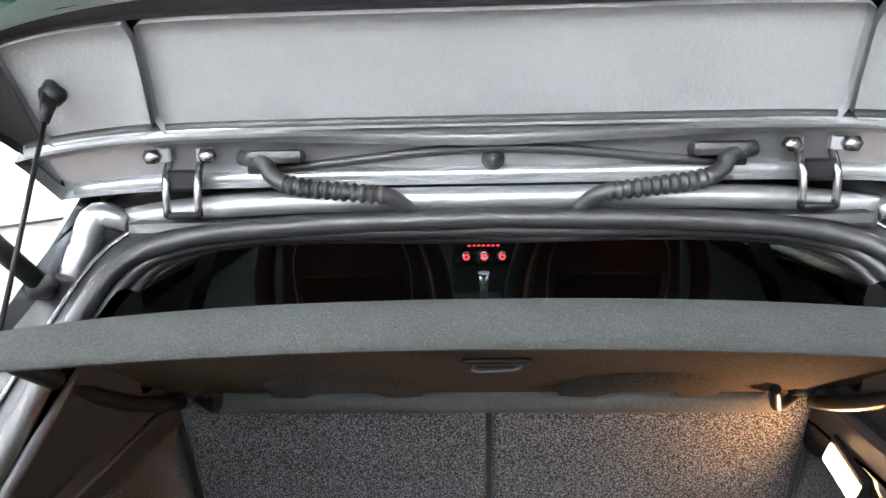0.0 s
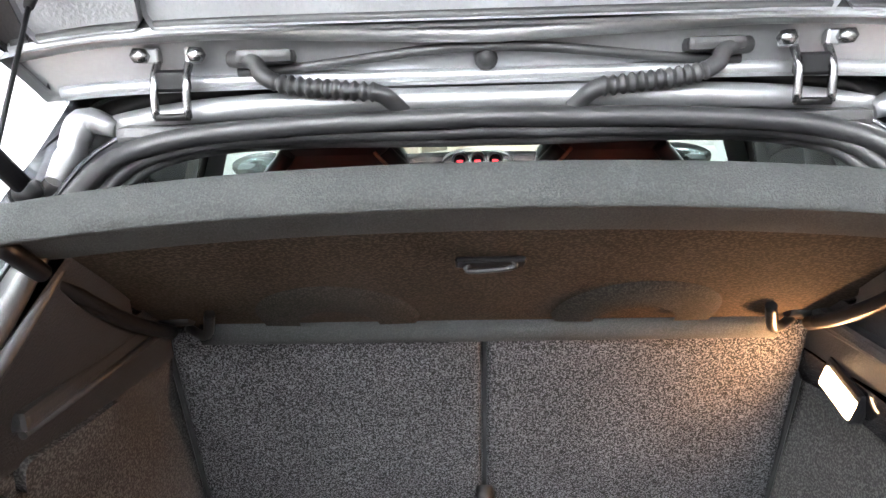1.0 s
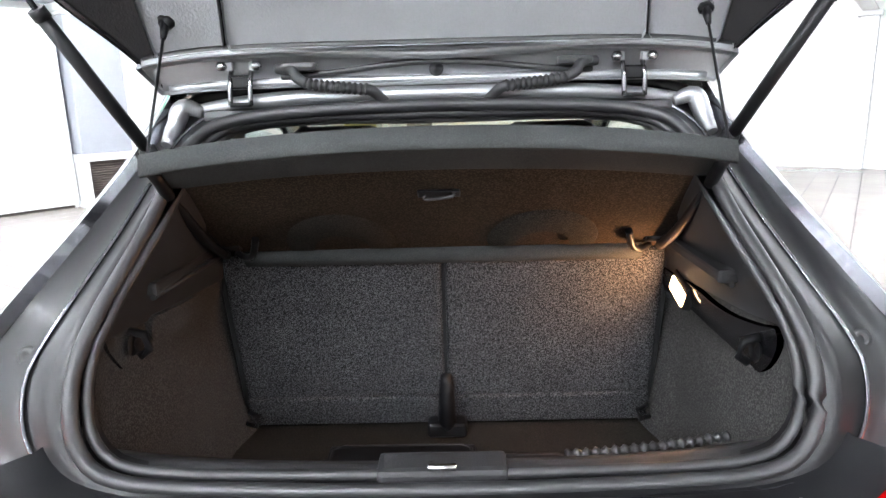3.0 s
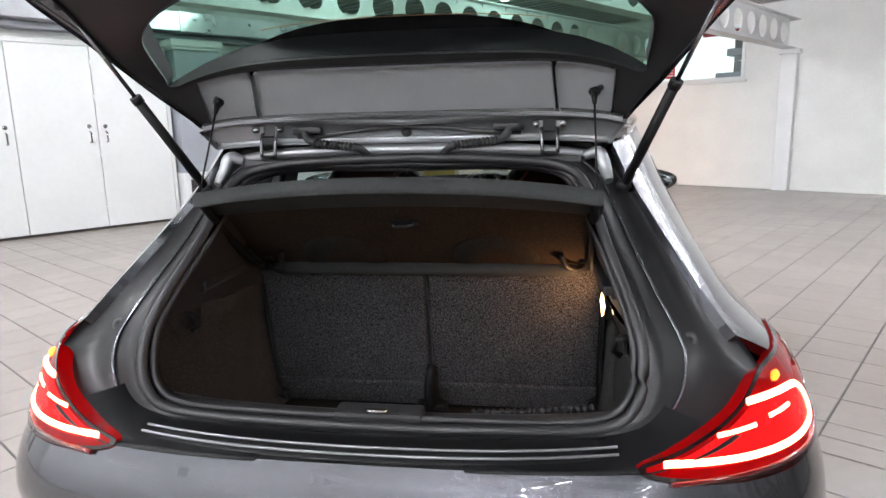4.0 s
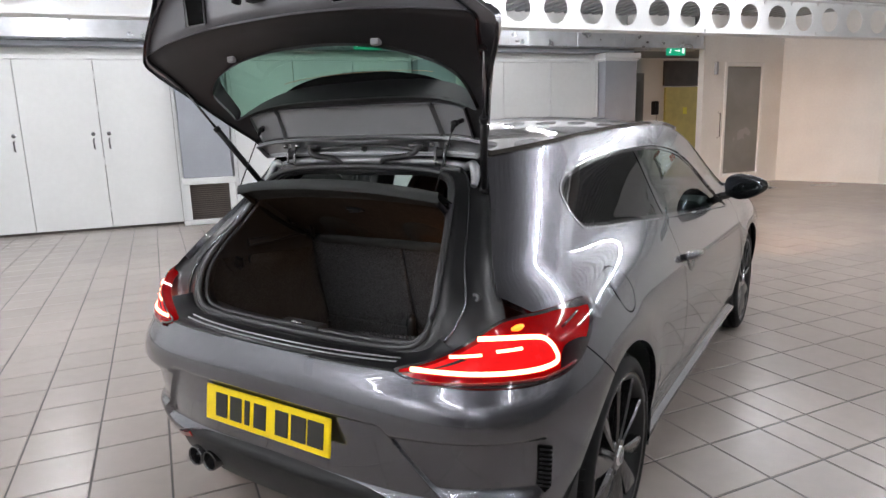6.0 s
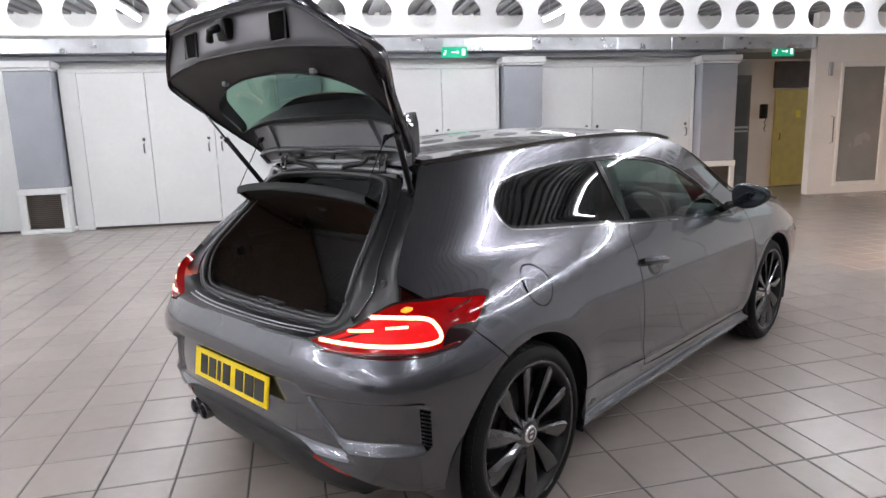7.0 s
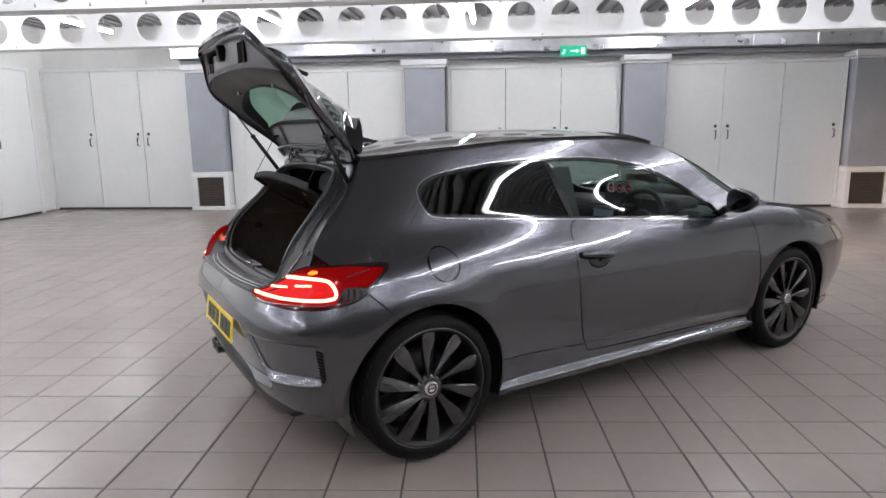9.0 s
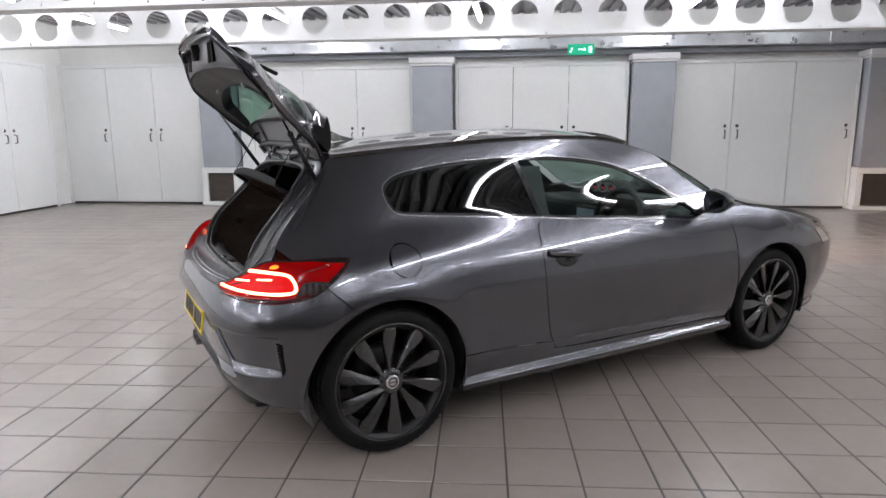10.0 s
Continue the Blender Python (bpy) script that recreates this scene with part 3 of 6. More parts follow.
def curve(*pts, soft=0.0):
    """A smooth curve through (at, value) points, for numbers or arrays."""
    X = np.array([p[0] for p in pts], float)
    Y = np.array([p[1] for p in pts], float)
    h = np.diff(X)
    dl = np.diff(Y) / h
    m = np.zeros(len(X))
    m[0], m[-1] = dl[0], dl[-1]
    for i in range(1, len(X) - 1):
        if dl[i - 1] * dl[i] > 0:
            w1, w2 = 2 * h[i] + h[i - 1], h[i] + 2 * h[i - 1]
            m[i] = (w1 + w2) / (w1 / dl[i - 1] + w2 / dl[i])

    def hard(x):
        x = np.clip(np.asarray(x, float), X[0], X[-1])
        i = np.clip(np.searchsorted(X, x) - 1, 0, len(X) - 2)
        t = (x - X[i]) / h[i]
        t2, t3 = t * t, t * t * t
        return (2 * t3 - 3 * t2 + 1) * Y[i] + (t3 - 2 * t2 + t) * h[i] * m[i] + (3 * t2 - 2 * t3) * Y[i + 1] + (t3 - t2) * h[i] * m[i + 1]

    def blurred(x):
        x = np.asarray(x, float)
        return sum(w * hard(x + k * soft) for k, w in ((-1.6, 0.08), (-1.07, 0.16), (-0.53, 0.17), (0.0, 0.18), (0.53, 0.17), (1.07, 0.16), (1.6, 0.08)))
    return blurred if soft else hard


def smooth(a, b, x):
    t = np.clip((np.asarray(x, float) - a) / (b - a), 0, 1)
    return t * t * (3 - 2 * t)


flank_low = curve((0.14, 0.76), (0.19, 0.82), (0.225, 0.842), (0.262, 0.820), (0.31, 0.828), (0.5, 0.858), (0.64, 0.866), (0.74, 0.855), (0.80, 0.838), (0.87, 0.80), (0.95, 0.757), (1.02, 0.742), (1.11, 0.718), (1.25, 0.672), (1.36, 0.61))
flank_high = curve((0.30, 0.825), (0.5, 0.858), (0.64, 0.866), (0.74, 0.857), (0.80, 0.840), (0.87, 0.808), (0.95, 0.768), (1.02, 0.742), (1.11, 0.714), (1.25, 0.667), (1.42, 0.575), soft=0.06)


def softer(t):
    t = np.clip(t, 0, 1)
    return t * t * t * (10 - 15 * t + 6 * t * t)


def half_width(z):
    k = smooth(0.36, 0.52, z)
    return flank_low(z) * (1 - k) + flank_high(z) * k


rear_end = curve((0.14, -0.52), (0.22, -0.585), (0.35, -0.645), (0.5, -0.672), (0.62, -0.683), (0.67, -0.679), (0.71, -0.665), (0.745, -0.640), (0.80, -0.632), (0.9, -0.622), (1.05, -0.49), (1.25, -0.30), (1.4, -0.2), soft=0.03)
front_end = curve((0.14, 3.40), (0.3, 3.56), (0.5, 3.62), (0.65, 3.60), (0.8, 3.38), (0.95, 3.08), (1.4, 2.3), soft=0.05)
crease_z = curve((-0.7, 0.875), (-0.12, 0.885), (0.2, 0.915), (0.95, 0.962), (1.3, 0.97), soft=0.12)
narrow = curve((-0.5, 0.125), (0.15, 0.098), (0.5, 0.05), (0.95, 0.0), (1.2, 0.0), (2.2, 0.05), (3.0, 0.12), soft=0.24)
FN = 2.9


def rn(z):
    """How square the tail's corners are in plan."""
    return 3.75 - 0.45 * smooth(0.60, 0.74, z) - 0.5 * smooth(0.95, 1.2, z)


def width_at(y, z):
    w = half_width(z)
    zc = crease_z(y)
    depth = 0.10 + 0.10 * smooth(0.5, 1.6, y)
    h = 0.55 * softer((z - zc + depth) / (depth * 2.0)) + 0.45 * softer((z - zc + 0.06) / 0.42)
    w = w - narrow(y) * h
    for yc in (0.0, FRONT):
        r = np.hypot(y - yc, z - HUB_Z)
        w = w + 0.012 * np.exp(-((r - 0.38) / 0.085) ** 2) * smooth(0.12, 0.35, z)
    # sharp fold low on the doors
    d = np.abs(z - (0.353 - 0.027 * (y - 0.88)))
    w = w + 0.008 * np.exp(-d / 0.016) * smooth(0.35, 0.6, y) * (1 - smooth(2.0, 2.25, y))
    return w


def side(s, z):
    """The outer skin of one half: s -1..0 round the tail, 0..1 along the flank, 1..2 round the nose."""
    s, z = np.broadcast_arrays(np.asarray(s, float), np.asarray(z, float))
    yr, yf = rear_end(z), front_end(z)
    ya, yb = yr + 0.65, yf - 0.8
    tr = np.clip(-s, 0, 1) * math.pi / 2
    tf = np.clip(s - 1, 0, 1) * math.pi / 2
    y = ya + np.clip(s, 0, 1) * (yb - ya) - 0.65 * np.sin(tr) ** (2 / rn(z)) + 0.8 * np.sin(tf) ** (2 / FN)
    e = np.maximum(np.cos(tr), 0) ** (2 / rn(z)) * np.maximum(np.cos(tf), 0) ** (2 / FN)
    x = width_at(y, z) * e
    # bumper relief: a sunk field round the plate and side scoops
    back = smooth(0.12, 0.5, -s)
    lane = np.abs(x)
    sunk = 0.032 * smooth(0.45, 0.41, lane + (0.60 - z) * -0.75) * smooth(0.62, 0.59, z) * smooth(0.36, 0.41, z)
    scoop = 0.032 * smooth(0.42, 0.465, lane + (0.60 - z) * -0.75) * smooth(0.592, 0.574, z) * smooth(0.40, 0.45, z) * smooth(1.03, 0.985, lane + y + 0.67)
    y = y + (sunk + scoop * 0.75) * back
    x = x - scoop * 0.75 * back
    return np.stack([x, y, z], -1)


def side_x(y, z):
    """Half width of the skin at a place of the side view."""
    yr, yf = float(rear_end(z)), float(front_end(z))
    a = max(0.0, (yr + 0.65 - y) / 0.65)
    b = max(0.0, (y - yf + 0.8) / 0.8)
    return float(width_at(np.array(y), np.array(z))) * max(0.0, 1 - a ** float(rn(z))) ** (1 / float(rn(z))) * max(0.0, 1 - b ** FN) ** (1 / FN)


class Region:
    """A closed smooth outline in two coordinates; positive inside, in metres."""

    def __init__(self, pts, n=6, straight=False):
        p = [(a, b, 0) for a, b in pts]
        self.p = np.array([(v[0], v[1]) for v in (([Vector(q) for q in p]) if straight else spline(p, n, True))])
        self.q = np.roll(self.p, -1, 0)

    def __call__(self, a, b):
        P = np.stack([np.asarray(a, float).ravel(), np.asarray(b, float).ravel()], -1)
        d = self.q - self.p
        rel = P[:, None, :] - self.p[None]
        t = np.clip((rel * d).sum(-1) / (d * d).sum(-1), 0, 1)
        dist = np.sqrt(((rel - t[..., None] * d) ** 2).sum(-1)).min(1)
        ya, yb = self.p[:, 1][None], self.q[:, 1][None]
        xa, xb = self.p[:, 0][None], self.q[:, 0][None]
        with np.errstate(divide="ignore", invalid="ignore"):
            c = ((ya > P[:, 1:2]) != (yb > P[:, 1:2])) & (P[:, 0:1] < (xb - xa) * (P[:, 1:2] - ya) / (yb - ya) + xa)
        sign = np.where(c.sum(1) % 2 == 1, 1, -1)
        return (dist * sign).reshape(np.shape(a))


def panel(name, keeps, s_range, z_range, material, parent, mirror=False, inset=0.0, flange=0.02, step=(0.012, 0.014), surface=side, label="", scale_s=2.0):
    """A sheet of the skin where every keep(x, y, z) is positive, its rim folded inwards."""
    ns = max(4, int((s_range[1] - s_range[0]) * scale_s / step[0]))
    nz = max(3, int((z_range[1] - z_range[0]) / step[1]))
    S, Z = np.meshgrid(np.linspace(*s_range, ns + 1), np.linspace(*z_range, nz + 1), indexing="ij")
    P = surface(S, Z)
    F = [k(P[..., 0], P[..., 1], P[..., 2]) for k in keeps]
    M = np.min(F, 0) if F else np.ones(S.shape)
    cache, params, faces = {}, [], []

    def vert(s, z):
        key = (round(s, 7), round(z, 7))
        if key not in cache:
            cache[key] = len(params)
            params.append((s, z))
        return cache[key]

    nk = len(keeps)
    for i in range(ns):
        for j in range(nz):
            c = ((i, j), (i + 1, j), (i + 1, j + 1), (i, j + 1))
            m = [M[a] for a in c]
            if max(m) < -0.03:
                continue
            poly = [(S[a], Z[a], [f[a] for f in F]) for a in c]
            if min(m) <= 0:
                for q in range(nk):
                    if min(p[2][q] for p in poly) > 0:
                        continue
                    out = []
                    for n in range(len(poly)):
                        a, b = poly[n], poly[(n + 1) % len(poly)]
                        fa, fb = a[2][q], b[2][q]
                        if fa > 0:
                            out.append(a)
                        if (fa > 0) != (fb > 0):
                            t = fa / (fa - fb)
                            out.append((a[0] + (b[0] - a[0]) * t, a[1] + (b[1] - a[1]) * t, [u + (v - u) * t for u, v in zip(a[2], b[2])]))
                    poly = out
                    if len(poly) < 3:
                        break
            if len(poly) >= 3:
                ids = [vert(p[0], p[1]) for p in poly]
                ids = [v for n, v in enumerate(ids) if v != ids[n - 1]]
                if len(ids) >= 3:
                    faces.append(ids)
    pr = np.array(params)
    base = surface(pr[:, 0], pr[:, 1])
    e = 1e-3
    du = surface(pr[:, 0] + e, pr[:, 1]) - surface(pr[:, 0] - e, pr[:, 1])
    dz = surface(pr[:, 0], pr[:, 1] + e) - surface(pr[:, 0], pr[:, 1] - e)
    nor = np.cross(du, dz)
    nor /= np.maximum(np.linalg.norm(nor, axis=1, keepdims=True), 1e-9)
    base = base - nor * inset
    count = {}
    for f in faces:
        for a, b in zip(f, f[1:] + f[:1]):
            count[(a, b)] = count.get((a, b), 0) + 1
    verts, normals = base.tolist(), nor.tolist()
    if flange:
        rim = [(a, b) for (a, b) in count if (b, a) not in count]
        top, low = {}, {}
        for a, b in rim:
            for v in (a, b):
                if v not in top:
                    side_dir = np.array(base[b]) - np.array(base[a])
                    out_n = np.cross(side_dir, nor[v])
                    out_n /= max(np.linalg.norm(out_n), 1e-9)
                    top[v] = len(verts)
                    verts.append(base[v].tolist())
                    normals.append(out_n.tolist())
                    low[v] = len(verts)
                    verts.append((base[v] - nor[v] * flange).tolist())
                    normals.append(out_n.tolist())
        for a, b in rim:
            faces.append([top[b], top[a], low[a], low[b]])
    made = []
    for flip in ((False, True) if mirror else (False,)):
        if flip:
            verts = [(-x, y, z) for x, y, z in verts]
            normals = [(-x, y, z) for x, y, z in normals]
            faces = [f[::-1] for f in faces]
        made.append(sheet(name, verts, normals, faces, material, parent, label))
    return made[0]


def sheet(name, verts, normals, faces, material, parent, label):
    me = bpy.data.meshes.new(name)
    me.from_pydata(verts, [], faces)
    me.materials.append(material)
    me.polygons.foreach_set("use_smooth", [True] * len(me.polygons))
    me.normals_split_custom_set_from_vertices(normals)
    ob = new(name, me)
    ob.parent = parent
    if label:
        ob["label"] = label
    return ob


car = tagged(thing("car"), "dark grey metallic three-door hatchback, tailgate open, rear lights on", "car")

# outlines in the side view (y, z)
window = Region([(0.072, 1.11), (0.10, 1.03), (0.19, 1.008), (0.5, 0.985), (0.85, 0.957), (1.3, 0.922), (1.75, 0.888), (1.98, 0.872), (1.99, 0.885), (1.80, 1.01), (1.6, 1.115), (1.35, 1.20), (1.05, 1.243), (0.75, 1.25), (0.45, 1.235), (0.2, 1.20), (0.10, 1.16)])
door_edge = Region([(0.835, 0.945), (0.806, 0.82), (0.812, 0.62), (0.848, 0.42), (0.893, 0.33), (0.95, 0.305), (1.5, 0.293), (2.12, 0.280), (2.215, 0.30), (2.232, 0.45), (2.212, 0.70), (2.18, 0.86), (2.09, 0.895), (1.98, 0.868), (1.5, 0.905), (1.0, 0.942)], 5)
fuel = Region([(0.088 + 0.073 * math.cos(k * math.tau / 16), 0.838 + 0.067 * math.sin(k * math.tau / 16)) for k in range(16)], 2)
# lamp outline: unrolled way round the corner, height
lamp = Region([(0.505, 0.754), (0.56, 0.731), (0.75, 0.718), (1.0, 0.717), (1.17, 0.738), (1.265, 0.795), (1.308, 0.85), (1.288, 0.869), (1.2, 0.873), (1.05, 0.872), (0.92, 0.872), (0.84, 0.858), (0.72, 0.815), (0.6, 0.777)], 5)


def unroll(x, y):
    return np.abs(x) + y + 0.67


edge_y = curve((0.70, -0.72), (0.752, -0.60), (0.80, -0.525), (0.86, -0.452), (0.90, -0.428), (0.95, -0.395), (1.0, -0.348), (1.06, -0.285), (1.12, -0.222), (1.2, -0.158), (1.30, -0.09), soft=0.02)
rail_z = curve((-0.3, 1.235), (-0.12, 1.255), (0.1, 1.278), (0.45, 1.305), (0.85, 1.325), (1.2, 1.328), (1.5, 1.297), (1.8, 1.20), (2.1, 1.04), (2.3, 0.925), (2.6, 0.89), (2.9, 0.83), (3.2, 0.75), (3.55, 0.66), soft=0.10)
low_z = curve((-0.7, 0.30), (-0.55, 0.272), (-0.40, 0.262), (-0.32, 0.25), (0.0, 0.22), (0.4, 0.20), (2.2, 0.185), (2.6, 0.19), (3.0, 0.165), (3.4, 0.16))
bumper_low = curve((0.0, 0.405), (0.35, 0.395), (0.55, 0.335), (0.70, 0.27), (0.90, 0.25), soft=0.04)
GAP = 0.0022


def arch(x, y, z):
    return np.minimum(np.hypot(y, z - HUB_Z), np.hypot(y - FRONT, z - HUB_Z)) - ARCH_R


def below_rail(x, y, z):
    return rail_z(y) - z


def above_low(x, y, z):
    return z - low_z(y)


def off(region, use=lambda x, y, z: (y, z), g=GAP):
    return lambda x, y, z: -region(*use(x, y, z)) - g


def on(region, use=lambda x, y, z: (y, z), g=GAP):
    return lambda x, y, z: region(*use(x, y, z)) - g


def lamp_uv(x, y, z):
    return unroll(x, y), z


def tail_line(x, y, z):
    """Positive in front of the bumper joint, which runs from the lamp down to the arch, and over it."""
    return (y + 0.155) * 0.70 + (z - 0.657) * 0.72


def bumper_zone(x, y, z):
    f = -tail_line(x, y, z) - GAP
    return np.where((y > 0.3), -1.0, f)


def not_bumper(x, y, z):
    return tail_line(x, y, z) - GAP


def behind_edge(x, y, z):
    return np.where(z > 0.70, y - edge_y(z), 0.1)


seam_z = curve((0.3, 0.376), (0.86, 0.352), (0.97, 0.302), (1.5, 0.288), (2.3, 0.272))
wing_line = curve((0.15, 2.245), (0.30, 2.232), (0.45, 2.236), (0.70, 2.214), (0.86, 2.183), (0.95, 2.09), (1.3, 1.97))
for kw in (dict(parent=car, mirror=True),):
    panel("side_sill", [above_low, arch, lambda x, y, z: seam_z(y) - z - GAP, lambda x, y, z: y - 0.2, off(door_edge), lambda x, y, z: wing_line(z) - y - GAP], (-0.2, 0.95), (0.17, 0.40), M_PAINT, step=(0.012, 0.008), **kw)
    panel("quarter_panel", [below_rail, above_low, arch, lambda x, y, z: np.where(y > 0.2, z - seam_z(y) - GAP, 0.1), off(window, g=0.0), off(door_edge), off(fuel), off(lamp, lamp_uv), not_bumper, behind_edge, lambda x, y, z: wing_line(z) + np.where(z > 0.9, 1.0, 0.0) - y - GAP, lambda x, y, z: 2.32 - y], (-0.8, 0.95), (0.17, 1.33), M_PAINT, **kw)
    panel("door", [on(door_edge), off(window, g=0.0)], (0.1, 0.95), (0.26, 0.98), M_PAINT, step=(0.012, 0.006), **kw)
    panel("front_wing", [below_rail, above_low, arch, lambda x, y, z: y - wing_line(z) - GAP, lambda x, y, z: y - 2.0, lambda x, y, z: 3.06 - y], (0.5, 1.9), (0.16, 0.96), M_PAINT, **kw)
    panel("fuel_flap", [on(fuel)], (-0.4, 0.5), (0.7, 0.95), M_PAINT, **kw)
    panel("tail_lamp", [on(lamp, lamp_uv)], (-1.0, 0.2), (0.68, 0.90), M_LENS, inset=-0.004, flange=0.03, label="lit red tail lamp with light guide", **kw)
    panel("lit_chamber", [on(Region([(0.545, 0.748), (0.8, 0.741), (1.02, 0.743), (1.075, 0.76), (1.07, 0.79), (1.03, 0.815), (0.95, 0.828), (0.82, 0.83), (0.72, 0.80), (0.62, 0.77)], 4), lamp_uv)], (-1.0, 0.2), (0.70, 0.86), M_LITRED, inset=-0.0052, flange=0.002, **kw)
    panel("lens_edge", [on(lamp, lamp_uv, 0.001), lambda x, y, z: 0.007 + 0.010 * smooth(1.1, 1.25, unroll(x, y)) - lamp(*lamp_uv(x, y, z))], (-1.0, 0.2), (0.68, 0.90), M_LENSRIM, inset=-0.0055, flange=0.002, step=(0.006, 0.006), label="black lens border", **kw)
    panel("lens_edge", [on(Region([(1.088, 0.728), (1.17, 0.744), (1.235, 0.785), (1.19, 0.797), (1.12, 0.792), (1.095, 0.765)], 4), lamp_uv)], (-0.8, 0.2), (0.70, 0.82), M_LENSRIM, inset=-0.0055, flange=0.002, step=(0.006, 0.006), label="black lens divider", **kw)
    panel("quarter_glass", [on(window, g=0.016), lambda x, y, z: 0.835 - (z - 0.957) * 0.30 - y], (-0.3, 0.7), (0.85, 1.27), M_GLASS_DARK, inset=0.006, flange=0, **kw)
    panel("door_glass", [on(window, g=0.016), lambda x, y, z: y - 0.865 + (z - 0.957) * 0.30], (0.1, 0.95), (0.85, 1.27), M_GLASS, inset=0.006, flange=0, **kw)
    panel("window_surround", [on(window, g=0.0), lambda x, y, z: 0.017 - window(y, z)], (-0.3, 0.95), (0.85, 1.27), M_GLOSSBLACK, inset=0.003, flange=0.01, step=(0.006, 0.006), **kw)
    panel("window_bright_strip", [lambda x, y, z: window(y, z) + 0.002, lambda x, y, z: 0.0035 - window(y, z)], (-0.3, 0.95), (0.85, 1.27), M_SATIN, inset=-0.002, flange=0.004, step=(0.006, 0.006), **kw)
    panel("window_post", [on(window, g=0.012), lambda x, y, z: y - 0.835 + (z - 0.957) * 0.30 - 0.0005, lambda x, y, z: 0.865 - (z - 0.957) * 0.30 - 0.0005 - y], (0.1, 0.6), (0.9, 1.27), M_GLOSSBLACK, inset=0.004, flange=0.01, step=(0.006, 0.01), **kw)
    panel("front_bumper", [lambda x, y, z: y - 3.06 - GAP, below_rail, above_low, arch], (1.0, 2.0), (0.14, 0.76), M_PAINT, **kw)
    panel("rear_bumper", [bumper_zone, above_low, arch, off(lamp, lamp_uv), lambda x, y, z: 0.748 + 0.022 * smooth(0.5, 0.62, unroll(x, y)) - z, lambda x, y, z: z - bumper_low(np.abs(x))], (-1.0, 0.3), (0.17, 0.78), M_PAINT, step=(0.010, 0.010), **kw)
    panel("diffuser", [bumper_zone, arch, lambda x, y, z: bumper_low(np.abs(x)) - 0.002 - z, lambda x, y, z: z - 0.20 - 0.075 * smooth(0.45, 0.72, np.abs(x))], (-1.0, 0.1), (0.16, 0.43), M_BLACK, inset=0.012, step=(0.02, 0.02), **kw)
    panel("reflector", [on(Region([(0.43, 0.362), (0.57, 0.316), (0.57, 0.295), (0.43, 0.337)], straight=True), lambda x, y, z: (np.abs(x), z))], (-1.0, -0.2), (0.25, 0.38), M_REDREFL, inset=0.008, step=(0.01, 0.01), **kw)
    # Vent slot: a black sheet on the skin stands for its inner shade.
    panel("bumper_vent", [on(Region([(0.978, 0.562), (1.030, 0.562), (1.032, 0.44), (1.01, 0.42), (0.985, 0.44)], straight=True), lamp_uv)], (-0.9, -0.1), (0.4, 0.6), M_HOLLOWSHADE, inset=-0.003, step=(0.008, 0.008), **kw)

# ---- roof, screen and bonnet: one crowned sheet over the rails ----
crown = curve((-0.3, 1.275), (-0.12, 1.292), (0.1, 1.325), (0.45, 1.365), (0.85, 1.388), (1.1, 1.391), (1.35, 1.385), (1.55, 1.365), (1.8, 1.285), (2.1, 1.12), (2.33, 0.975), (2.6, 0.955), (2.9, 0.92), (3.2, 0.82), (3.5, 0.70), soft=0.10)


def top_sheet(y, v):
    """y along the car, v from -1 to 1 across it."""
    y, v = np.broadcast_arrays(np.asarray(y, float), np.asarray(v, float))
    zr = rail_z(y)
    yr, yf = rear_end(zr), front_end(zr)
    a = np.clip((yr + 0.65 - y) / 0.65, 0, 1)
    b = np.clip((y - yf + 0.8) / 0.8, 0, 1)
    xr = width_at(y, zr) * np.maximum(1 - a ** rn(zr), 0) ** (1 / rn(zr)) * np.maximum(1 - b ** FN, 1e-3) ** (1 / FN)
    bulge = 1 - np.abs(v) ** 2.2
    return np.stack([xr * v, y, zr + (crown(y) - zr) * bulge], -1)


panel("roof", [lambda x, y, z: y + 0.105, lambda x, y, z: 1.52 + 0.10 * (1 - (x / 0.6) ** 2) - y], (-0.15, 1.7), (-0.992, 0.992), M_ROOF, car, surface=top_sheet, step=(0.03, 0.03), scale_s=1.0, label="gloss black roof panel")
panel("windscreen", [lambda x, y, z: y - (1.524 + 0.10 * (1 - (x / 0.6) ** 2)), lambda x, y, z: 2.30 + 0.06 * (1 - (x / 0.6) ** 2) - y], (1.3, 2.45), (-0.985, 0.985), M_GLASS, car, surface=top_sheet, step=(0.03, 0.03), scale_s=1.0, flange=0)
panel("bonnet", [lambda x, y, z: y - (2.31 + 0.06 * (1 - (x / 0.6) ** 2))], (2.2, 3.47), (-0.995, 0.995), M_PAINT, car, surface=top_sheet, step=(0.03, 0.03), scale_s=1.0)
for sx in (1, -1):
    pts = [tuple(np.array(top_sheet(y, 0.994 * sx)) + np.array((0, 0, 0.001))) for y in np.linspace(-0.1, 2.28, 60)]
    part("roof_moulding", tube(pts, 0.0035, 8), M_GLOSSBLACK, car)

# ---- tailgate opening: painted gutter, rubber seal ----


def skin_row(z, y_or_none=None):
    y = float(edge_y(z)) if y_or_none is None else y_or_none
    return Vector((side_x(y, z), y, z))


def resample(pts, n):
    P = [Vector(p) for p in pts]
    d = [0.0]
    for a, b in zip(P, P[1:]):
        d.append(d[-1] + (b - a).length)
    out, k = [], 0
    for i in range(n):
        t = d[-1] * i / (n - 1)
        while k < len(d) - 2 and d[k + 1] < t:
            k += 1
        f = (t - d[k]) / max(1e-9, d[k + 1] - d[k])
        out.append(P[k].lerp(P[k + 1], min(1, max(0, f))))
    return out


def both(half):
    """A half outline from the top centre to the bottom centre, made whole."""
    return half + [Vector((-p.x, p.y, p.z)) for p in half[-2:0:-1]]


